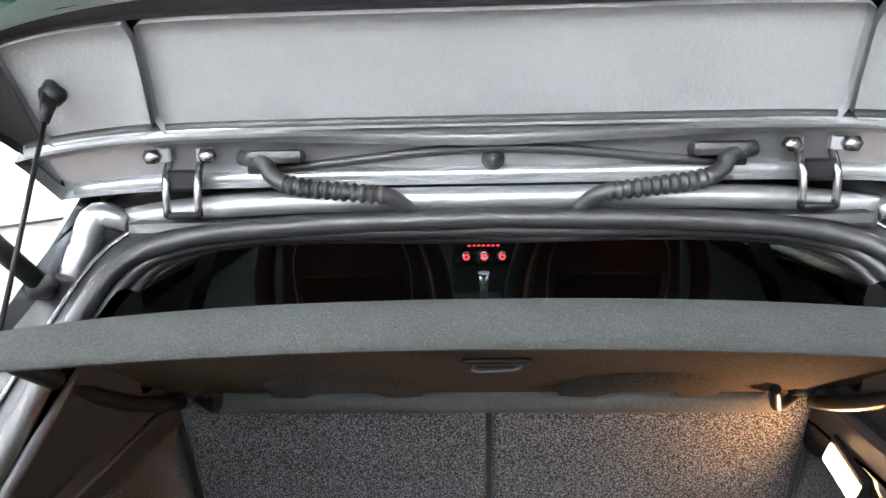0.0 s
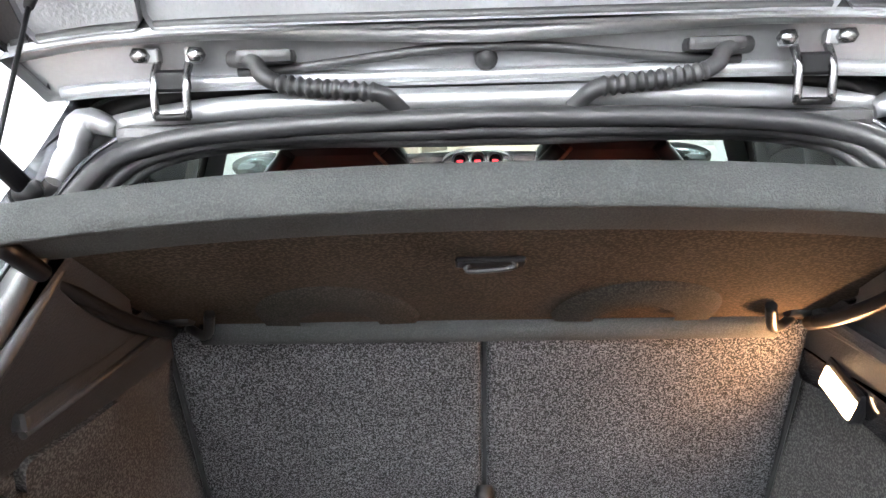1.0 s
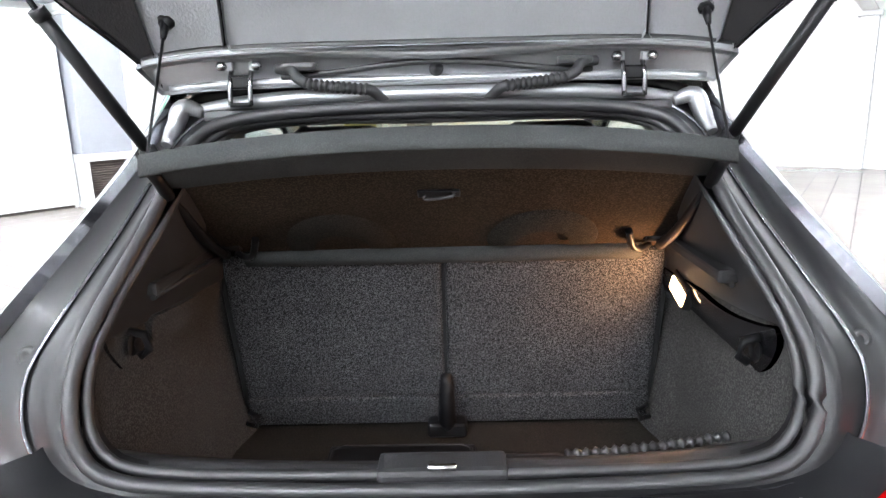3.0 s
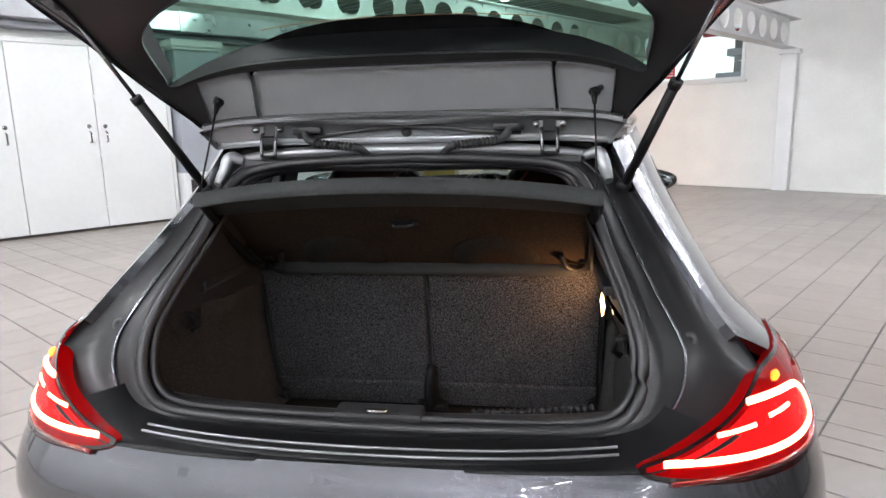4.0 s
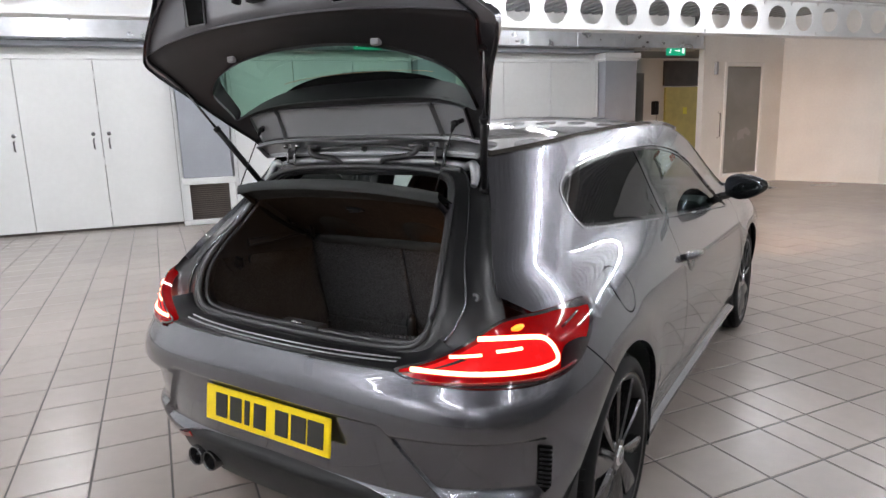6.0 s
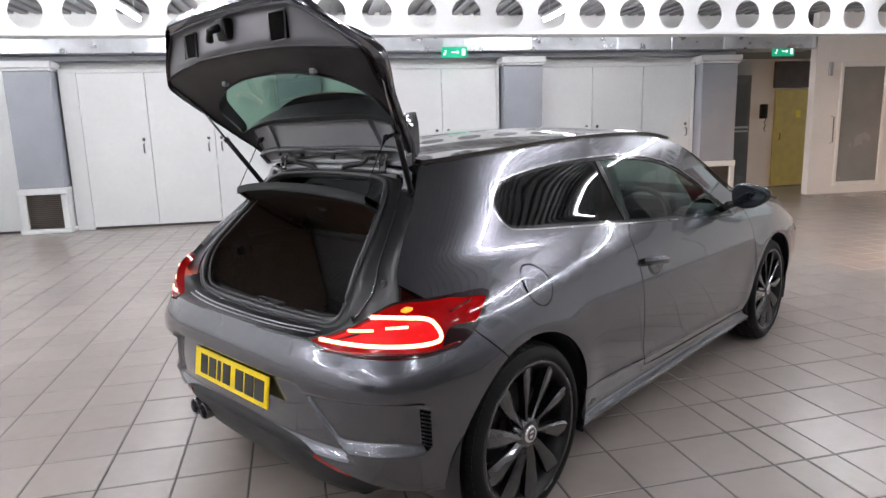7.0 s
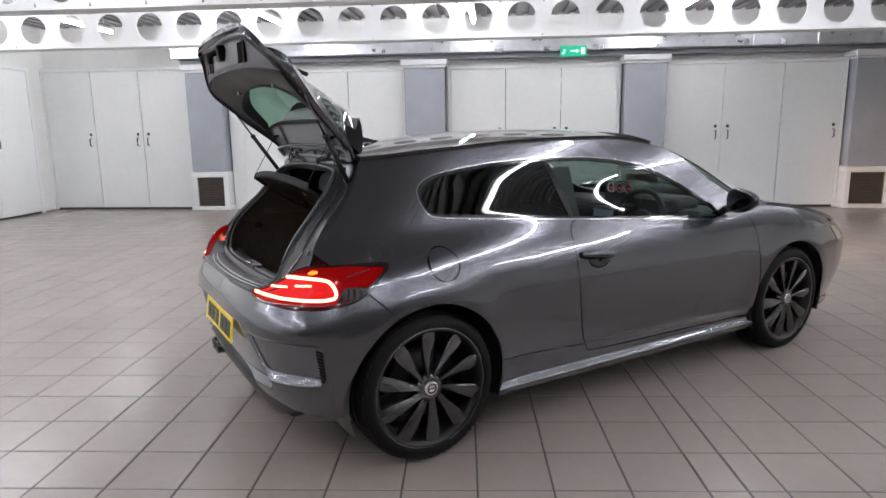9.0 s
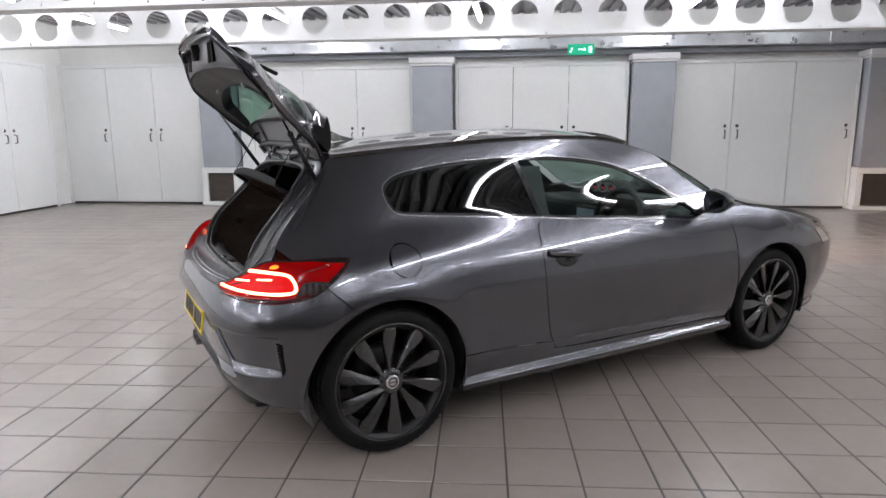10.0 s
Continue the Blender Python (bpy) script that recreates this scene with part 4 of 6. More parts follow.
NL = 70
top_half = [Vector((0, -0.095, 1.285)), Vector((0.2, -0.1, 1.28)), Vector((0.36, -0.105, 1.266)), Vector((0.43, -0.118, 1.25))]
low_half = [Vector((float(q[0]), float(q[1]) + 0.004, 0.747)) for q in side(np.linspace(-0.74, -1.0, 8), 0.745)]
outer_half = resample(spline(top_half + [skin_row(z) for z in (1.2, 1.14, 1.07, 1.0, 0.94, 0.885, 0.845, 0.80, 0.77)] + low_half, 4), NL)
seal_half = resample(spline([(0, -0.172, 1.230), (0.2, -0.174, 1.225), (0.33, -0.185, 1.212), (0.39, -0.222, 1.178), (0.432, -0.32, 1.06), (0.472, -0.43, 0.945), (0.482, -0.478, 0.87), (0.466, -0.502, 0.80), (0.40, -0.515, 0.766), (0.2, -0.522, 0.757), (0, -0.524, 0.755)], 8), NL)
# pair points by height along both outlines
outer, seal = both(outer_half), both(seal_half)


def loft(rows, closed=True):
    bm = bmesh.new()
    V = [[bm.verts.new(p) for p in r] for r in rows]
    n = len(rows[0])
    for a, b in zip(V, V[1:]):
        for i in range(n if closed else n - 1):
            f = bm.faces.new((a[i], a[(i + 1) % n], b[(i + 1) % n], b[i]))
            f.smooth = True
    bmesh.ops.recalc_face_normals(bm, faces=bm.faces)
    return bm


def mixed(t, dy, dz=0.0):
    return [a.lerp(b, t) + Vector((0, dy, dz)) for a, b in zip(outer, seal)]


part("opening_gutter", loft([mixed(0.0, 0.001), mixed(0.06, 0.022), mixed(0.40, 0.034), mixed(0.62, 0.022), mixed(0.8, 0.008), mixed(0.95, -0.004), mixed(1.0, 0.02), mixed(1.03, 0.05)]), M_GUTTER, car, "painted gutter round the boot opening, coloured dark for its shade")
part("opening_seal", tube(seal, 0.0105, 10, closed=True), M_RUBBER, car, "black rubber seal")
part("opening_seal_lip", tube([p + (Vector((0, 0.012, 0)) + (Vector((0, -0.2, 1.0)) - p).normalized() * 0.0145) for p in seal], 0.0078, 8, closed=True), M_RUBBER, car, "black rubber seal")
part("header_roll", tube([p + (Vector((0, 0.024, 0)) + (Vector((0, -0.2, 1.0)) - p).normalized() * 0.0245) for p in seal[-45:] + seal[:46] if p.z > 1.10], 0.0062, 8), M_TRIM, car, "grey trim edge inside the seal")
part("gutter_edge", tube(mixed(0.62, 0.018), 0.0035, 6, closed=True), M_PAINT, car)

# black cover panels beside the lamps and along the sill
cover_rows = []
for k in range(44, 63):
    cover_rows.append([outer_half[k].lerp(seal_half[k], t) + Vector((0, d, 0)) for t, d in ((0.0, 0.0), (0.01, -0.010), (0.06, -0.017), (0.2, -0.016), (0.5, -0.006), (0.72, 0.004), (0.74, 0.02))])
for sx in (1, -1):
    bm = loft([[Vector((p.x * sx, p.y, p.z)) for p in r] for r in cover_rows], closed=False)
    part("lamp_side_cover", bm, M_BLACK, car, "satin black cover beside the lamp")
    part("rubber_stop", moved(lathe([(0, 0.0), (-0.012, 0.006), (-0.01, 0.014), (0.004, 0.016)], 16, "y"), pose(0.575 * sx, -0.405, 0.90, -25)), M_RUBBER, car)
sill_rows = [[Vector((x, -0.60 + 0.05 * (abs(x) / 0.45) ** 2.4 * 1.0 + dy, z)) for x in np.linspace(-0.40, 0.40, 30)] for dy, z in ((-0.035, 0.748), (-0.03, 0.7535), (0.0, 0.758), (0.03, 0.7585), (0.06, 0.752), (0.07, 0.735))]
part("sill_cover", loft(sill_rows, closed=False), M_BLACK, car, "black sill guard")
for dy, z in ((-0.026, 0.7565), (-0.006, 0.7595)):
    part("sill_edge", tube([(x, -0.60 + 0.05 * (abs(x) / 0.45) ** 2.4 + dy, z) for x in np.linspace(-0.43, 0.43, 40)], 0.0026, 6), M_EDGE, car, "bright pressed sill edge")
part("lock_cover", box((-0.085, -0.512, 0.752), (0.085, -0.462, 0.776), 0.008, 2), M_TRIM, car)
part("striker", tube([(-0.015, -0.49, 0.772), (-0.015, -0.515, 0.782), (0.015, -0.515, 0.782), (0.015, -0.49, 0.772)], 0.005, 8), M_CHROME, car, "bright steel striker")

# ---- boot ----
WALL_X = curve((0.46, 0.455), (0.5, 0.475), (0.6, 0.497), (0.8, 0.498), (0.88, 0.49), (0.96, 0.47), (1.05, 0.435), (1.2, 0.37))


def boot_wall(y, z):
    y, z = np.broadcast_arrays(np.asarray(y, float), np.asarray(z, float))
    x = WALL_X(z) - 0.03 * smooth(-0.36, -0.50, y) - 0.02 * smooth(0.02, 0.14, y) - 0.018 * smooth(-0.40, -0.15, y) * smooth(0.78, 0.88, z)
    return np.stack([x, y, z], -1)


boot_top = curve((-0.52, 0.79), (-0.46, 0.87), (-0.42, 0.95), (-0.32, 1.055), (-0.2, 1.175), (0.2, 1.19))
trim_low = curve((-0.5, 0.925), (-0.40, 0.918), (-0.28, 0.905), (-0.2, 0.903), (-0.10, 0.896), (0.04, 0.885), (0.2, 0.88))
INNER = lambda x, y, z: boot_top(y) - z
panel("boot_side_lining", [lambda x, y, z: trim_low(y) - z - 0.001, INNER], (-0.50, 0.16), (0.47, 0.94), M_SIDELINING, car, mirror=True, surface=boot_wall, step=(0.02, 0.02), scale_s=1.0, flange=0.0, label="charcoal felt boot side lining")
panel("boot_side_trim", [lambda x, y, z: z - trim_low(y), INNER, lambda x, y, z: 1.17 - 0.17 * smooth(-0.21, -0.09, y) - z], (-0.50, 0.20), (0.78, 1.18), M_TRIM, car, mirror=True, surface=boot_wall, step=(0.015, 0.015), scale_s=1.0, flange=-0.012, inset=0.006, label="grained grey plastic boot side trim")
for sx in (1, -1):
    part("shelf_ledge", moved(box((-0.035, -0.20, -0.011), (0.02, 0.20, 0.011), 0.006, 2), pose(0.462 * sx, -0.09, 0.963, 1)), M_TRIM, car)
    # Black bar laid along the ledge for the shade of its groove.
    part("ledge_groove", tube([(0.452 * sx, -0.285, 0.945), (0.440 * sx, -0.05, 0.949), (0.434 * sx, 0.09, 0.951)], 0.005, 8), M_RUBBER, car)
    part("trim_rib", tube([(0.452 * sx, -0.30, 1.015), (0.43 * sx, -0.22, 1.06), (0.40 * sx, -0.15, 1.10)], 0.006, 8), M_TRIM, car)
part("boot_floor", box((-0.52, -0.50, 0.455), (0.52, 0.17, 0.49), 0.006), M_LINING, car, "charcoal felt boot floor")
part("boot_rear_trim", loft([[Vector((x, y + 0.03 * (abs(x) / 0.45) ** 2.5, z + 0.006 * (abs(x) / 0.45) ** 4)) for x in np.linspace(-0.47, 0.47, 32)] for y, z in ((-0.508, 0.750), (-0.498, 0.762), (-0.475, 0.764), (-0.452, 0.755), (-0.446, 0.72), (-0.44, 0.60), (-0.435, 0.485))], closed=False), M_TRIM, car, "grained plastic load sill trim")
# lamp in the side trim
lamp_frame = part("boot_lamp", moved(box((-0.012, -0.042, -0.024), (0.008, 0.042, 0.024), 0.006, 2), pose(0.466, -0.05, 0.868, 0, 8, 0) @ pose(0, 0, 0, 14)), M_BLACK, car, "lit boot lamp")
part("lens", moved(box((-0.006, -0.040, -0.017), (0.006, 0.036, 0.013), 0.004, 2), pose(0.457, -0.05, 0.868, 0, 8, 0) @ pose(0, 0, 0, 14)), M_BOOTLAMP, lamp_frame, "glowing warm lens")
band = Region([(0.075, 0.884), (0.0, 0.887), (-0.107, 0.894), (-0.235, 0.886), (-0.33, 0.897), (-0.395, 0.912), (-0.375, 0.87), (-0.325, 0.818), (-0.28, 0.822), (-0.13, 0.834), (0.0, 0.838), (0.075, 0.836)], 3)
panel("lamp_band", [on(band, g=0.0)], (-0.42, 0.10), (0.80, 0.93), M_GLOSSBLACK, car, surface=boot_wall, step=(0.012, 0.008), scale_s=1.0, flange=-0.01, inset=0.010, label="black plastic band below the lamp")
hook_cup = lambda sx, y, z: (moved(lathe([(0.0, 0.0), (0.006, 0.012), (0.0, 0.019)], 18), pose(0.47 * sx, y, z)))
pocket = Region([(-0.275, 0.912), (-0.113, 0.899), (-0.119, 0.848), (-0.272, 0.872)], straight=True)
flap = Region([(-0.40, 0.918), (-0.28, 0.905), (-0.276, 0.872), (-0.335, 0.848)], straight=True)


def far_wall(y, z):
    p = boot_wall(y, z)
    p[..., 0] *= -1
    return p


for name, region, depth in (("pocket_flap", pocket, -0.014), ("hook_panel", flap, -0.006)):
    panel(name, [on(region, g=0.0)], (-0.42, 0.0), (0.82, 0.94), M_SIDELINING, car, surface=far_wall, step=(0.012, 0.008), scale_s=1.0, flange=0.016, inset=depth, label="raised felt covered side pocket")
for sx, y, z in ((1, -0.335, 0.858), (-1, -0.326, 0.885)):
    part("hook_cup", hook_cup(sx, y, z), M_BLACK, car)
    part("bag_hook", tube([(0.475 * sx, y, z + 0.02), (0.452 * sx, y, z + 0.015), (0.447 * sx, y, z - 0.01), (0.462 * sx, y, z - 0.02)], 0.007, 8), M_BLACK, car)
for sx in (1, -1):
    part("tie_down_eye", tube([(0.455 * sx, 0.10, 0.55), (0.43 * sx, 0.085, 0.545), (0.435 * sx, 0.08, 0.525), (0.46 * sx, 0.095, 0.525)], 0.006, 8), M_BLACK, car)

# split rear seat backs, seen from behind
for sx in (1, -1):
    a, b = (0.004, 0.462) if sx > 0 else (-0.462, -0.004)
    seat = part("rear_seat_back", moved(box((a, 0.0, 0.085), (b, 0.11, 0.455), 0.012, 3), pose(0, 0.135, 0.49, 13)), M_CARPET, car, "speckled grey carpet on folding seat back")
    part("seat_flap", moved(box((a, -0.006, 0.012), (b, 0.02, 0.088), 0.006, 2), pose(0, 0.135, 0.49, 13)), M_CARPET, seat)
    part("seat_cushion_top", moved(box((a + 0.01 * sx, 0.03, 0.43), (b - 0.01 * sx, 0.16, 0.52), 0.03, 4), pose(0, 0.135, 0.49, 13)), M_LEATHER, seat)
# Black strips fill the seat gaps and stand for the shade in them.
part("seat_gap_strip", moved(box((-0.0035, 0.01, 0.05), (0.0035, 0.05, 0.45)), pose(0, 0.135, 0.49, 13)), M_RUBBER, car)
for sx in (1, -1):
    part("seat_side_gap", moved(box((0.463, 0.01, 0.0), (0.475, 0.06, 0.46), 0.003), pose(0, 0.135, 0.49, 13) @ pose(0, 0, 0)) if sx > 0 else moved(box((-0.475, 0.01, 0.0), (-0.463, 0.06, 0.46), 0.003), pose(0, 0.135, 0.49, 13)), M_RUBBER, car)
buckle = part("belt_anchor", moved(box((-0.045, -0.03, 0.0), (0.045, 0.02, 0.035), 0.012, 3), pose(0, 0.10, 0.49)), M_BLACK, car, "black centre belt anchor")
part("belt_stalk", tube(spline([(0, 0.09, 0.515), (0, 0.078, 0.57), (0, 0.085, 0.62), (0, 0.095, 0.635)], 4), lambda f: 0.022 - 0.008 * f, 10), M_BLACK, buckle)

# ---- number plate, exhaust ----
plate = part("number_plate", moved(box((-0.26, -0.004, -0.056), (0.26, 0.004, 0.056), 0.003), pose(0, -0.664, 0.532, -8)), M_PLATE, car, "yellow number plate with dark bars")
for x, w in ((-0.185, 0.052), (-0.12, 0.052), (-0.07, 0.022), (-0.015, 0.052), (0.075, 0.052), (0.142, 0.058), (0.207, 0.06)):
    part("plate_bar", moved(box((x - w / 2, -0.0065, -0.037), (x + w / 2, -0.003, 0.037), 0.001), pose(0, -0.664, 0.532, -8)), M_INK, plate)
for x in (-0.425, -0.352):
    ex = part("exhaust_tip", moved(lathe([(0.0, 0.033), (-0.10, 0.035), (-0.106, 0.032), (-0.10, 0.029), (0.0, 0.027)], 28, "y"), pose(x, -0.515, 0.272)), M_RIM, car, "dark chromed exhaust tip")
    # Black disc stands for the dark inside of the pipe.
    part("bore", moved(lathe([(-0.03, 0.0), (-0.03, 0.031)], 28, "y"), pose(x, -0.515, 0.272)), M_HOLLOWSHADE, ex)


def on_skin(a, z, lift=0.0):
    """The place on the skin at the unrolled way a round the corner."""
    s = np.linspace(-1, 0.3, 400)
    P = side(s, np.full(400, z))
    u = unroll(P[:, 0], P[:, 1])
    k = float(np.interp(a, u, s))
    p = side(np.array(k), np.array(z))
    e = 1e-3
    n = np.cross(side(np.array(k + e), np.array(z)) - side(np.array(k - e), np.array(z)), side(np.array(k), np.array(z + e)) - side(np.array(k), np.array(z - e)))
    n = n / np.linalg.norm(n)
    return Vector((p + n * lift).tolist())


vents = {(1 if o.data.vertices[0].co.x > 0 else -1): o for o in car.children if o.name.startswith("bumper_vent")}
lamps = [o for o in car.children if o.name.startswith("tail_lamp")]
for c in [o for o in car.children if o.name.startswith(("lit_chamber", "lens_edge"))]:
    c.parent = [o for o in lamps if o.data.vertices[0].co.x * c.data.vertices[0].co.x > 0][0]
for lo in lamps:
    sx = -1 if min(v.co.x for v in lo.data.vertices) < 0 else 1
    guide = spline([(0.56, 0.757, 0), (0.75, 0.751, 0), (0.95, 0.749, 0), (1.04, 0.752, 0), (1.078, 0.761, 0), (1.075, 0.785, 0), (1.045, 0.812, 0), (1.0, 0.823, 0), (0.9, 0.829, 0), (0.79, 0.832, 0)], 6)
    for path, r in ((guide, 0.0068), ([(0.69, 0.791, 0), (0.745, 0.793, 0), (0.80, 0.795, 0)], 0.005), ([(0.85, 0.801, 0), (0.90, 0.802, 0), (0.945, 0.803, 0)], 0.005)):
        pts = [on_skin(p[0], p[1], 0.003) for p in path]
        part("light_guide", tube([(p.x * sx, p.y, p.z) for p in pts], r, 8), M_LED, lo, "glowing pale red light guide")
    for k in range(9):
        z = 0.442 + 0.0135 * k
        p, q = on_skin(0.986, z, 0.005), on_skin(1.026, z, 0.005)
        part("vent_rib", tube([(p.x * sx, p.y, p.z), (q.x * sx, q.y, q.z)], 0.0026, 6), M_BLACK, vents[sx])
    low = [on_skin(a, 0.727 + 0.02 * smooth(1.0, 1.2, a), 0.0045) for a in np.linspace(0.56, 1.16, 30)]
    part("lower_strip", tube([(p.x * sx, p.y, p.z) for p in low], 0.005, 6), M_LENSDARK, lo)
    am = [on_skin(a, 0.83 + 0.02 * f, 0.004) for f, a in zip(np.linspace(0, 1, 6), np.linspace(1.12, 1.22, 6))]
    bulb = [on_skin(a, 0.847 + 0.10 * (a - 0.93), 0.0035) for a in np.linspace(0.915, 0.965, 6)]
    part("amber_bulb", tube([(p.x * sx, p.y, p.z) for p in bulb], lambda f: 0.003 + 0.006 * math.sin(f * math.pi), 8), M_AMBER, lo, "glowing amber bulb")
    part("reflector_facet", tube([(p.x * sx, p.y, p.z) for p in am], 0.004, 6), M_LENSDARK, lo)

# ---- wheels ----


def make_wheel():
    w = part("wheel", lathe([(-0.20, 0.20), (-0.2, 0.232), (-0.03, 0.232), (0.0, 0.25), (0.012, 0.262), (0.016, 0.258), (0.010, 0.246), (-0.02, 0.228), (-0.10, 0.222)], 64), M_RIMDARK, car, "dark grey ten-spoke alloy wheel")
    prof = [(-0.21, 0.245), (-0.215, 0.275), (-0.205, 0.305), (-0.185, 0.318), (-0.15, 0.3225), (-0.148, 0.317), (-0.142, 0.317), (-0.14, 0.323), (-0.098, 0.3235), (-0.096, 0.317), (-0.09, 0.317), (-0.088, 0.3235), (-0.045, 0.3225), (-0.043, 0.317), (-0.037, 0.317), (-0.035, 0.321), (-0.005, 0.316), (0.010, 0.304), (0.018, 0.287), (0.020, 0.274), (0.016, 0.264), (0.0, 0.258)]
    part("tyre", lathe(prof, 72), M_TYRE, w)
    tread = bmesh.new()
    for k in range(64):
        t = k * math.tau / 64
        moved_block = moved(box((-0.004, -0.0095, 0.0), (0.02, 0.0095, 0.004)), pose(0, 0, 0, math.degrees(t)) @ pose(-0.016, 0, 0.3165, 0, 22))
        join(tread, moved_block)
    tr = part("tread", tread, M_TYRE, w)
    tagged(tr, kind="stuff")
    part("rim_lip", lathe([(0.0, 0.240), (0.008, 0.247), (0.017, 0.2585), (0.0165, 0.2635), (0.004, 0.262)], 64), M_RIM, w)
    sp = bmesh.new()
    rows = []
    for r, wd, xx, sw in ((0.045, 0.013, 0.004, 0.0), (0.075, 0.0135, 0.006, 0.002), (0.11, 0.017, 0.008, 0.006), (0.15, 0.0235, 0.010, 0.012), (0.195, 0.031, 0.011, 0.019), (0.228, 0.032, 0.010, 0.025), (0.248, 0.028, 0.007, 0.029)):
        rows.append([(xx - 0.030, -wd + sw, r), (xx - 0.003, -wd * 0.98 + sw, r), (xx + 0.003, -wd * 0.75 + sw, r), (xx - 0.003, wd * 0.2 + sw, r), (xx - 0.012, wd + sw, r), (xx - 0.034, wd + sw, r)])
    V = [[sp.verts.new(p) for p in r] for r in rows]
    for a, b in zip(V, V[1:]):
        for i in range(6):
            sp.faces.new((a[i], a[(i + 1) % 6], b[(i + 1) % 6], b[i]))
    sp.faces.new(V[0])
    sp.faces.new(V[-1][::-1])
    bmesh.ops.recalc_face_normals(sp, faces=sp.faces)
    me = bpy.data.meshes.new("spoke")
    sp.to_mesh(me)
    me.materials.append(M_RIM)
    for k in range(10):
        o = new("spoke", me)
        o.parent = w
        o.matrix_basis = pose(0, 0, 0, 36 * k + 8)
    part("hub", lathe([(-0.05, 0.07), (-0.012, 0.066), (0.004, 0.052), (0.009, 0.036), (0.006, 0.030)], 40), M_RIM, w)
    cap = part("centre_cap", lathe([(0.005, 0.033), (0.012, 0.031), (0.014, 0.026), (0.0125, 0.0)], 32), M_CHROME, w, "chrome cap with plain dark emblem")
    part("emblem", moved(lathe([(0.0, 0.022), (0.0012, 0.019), (0.0, 0.016)], 24), pose(0.0142, 0, 0)), M_INK, w)
    part("emblem_bar", moved(box((0, -0.015, -0.002), (0.0012, 0.015, 0.002)), pose(0.0142, 0, 0)), M_INK, w)
    for k in range(5):
        t = math.radians(72 * k + 26)
        part("wheel_bolt", moved(lathe([(-0.01, 0.0095), (0.001, 0.009), (0.002, 0.004), (-0.003, 0.0)], 10), pose(0.004, 0.05 * math.cos(t), 0.05 * math.sin(t))), M_RIMDARK, w)
    part("brake_disc", lathe([(-0.085, 0.06), (-0.082, 0.155), (-0.098, 0.155), (-0.1, 0.06)], 48), M_DISC, w, "steel brake disc")
    part("caliper", moved(box((-0.12, 0.085, -0.06), (-0.06, 0.16, 0.06), 0.012, 2), pose(0, 0, 0, 20)), M_RIMDARK, w)
    return w


def copy_part(ob, m):
    made = {}
    for o in (ob, *ob.children_recursive):
        made[o] = o.copy()
        scene.collection.objects.link(made[o])
        made[o].parent = made.get(o.parent, o.parent)
    made[ob].matrix_basis = m
    return made[ob]


WX = 0.838
wheel = make_wheel()
wheel.matrix_basis = pose(WX, 0, HUB_Z)
copy_part(wheel, pose(WX, FRONT, HUB_Z, 17))
copy_part(wheel, pose(-WX, 0, HUB_Z, 11, 0, 180))
copy_part(wheel, pose(-WX, FRONT, HUB_Z, 5, 0, 180))
for yc in (0.0, FRONT):
    for sx in (1, -1):
        arc = [(math.cos(t), math.sin(t)) for t in np.linspace(-0.35, math.pi + 0.35, 40)]
        rows = [[Vector((x * sx, yc + c * r, HUB_Z + s * r)) for c, s in arc] for x, r in ((0.845, 0.372), (0.80, 0.378), (0.55, 0.38), (0.54, 0.1))]
        part("wheel_arch_liner", loft(rows, closed=False), M_INK, car)
part("underbody", box((-0.76, 0.36, 0.17), (0.76, 2.22, 0.25), 0.03, 2), M_BLACK, car)
part("underbody", box((-0.56, -0.52, 0.2), (0.56, 0.36, 0.44), 0.03, 2), M_BLACK, car)
part("underbody", box((-0.56, 2.22, 0.18), (0.56, 3.25, 0.5), 0.03, 2), M_BLACK, car)

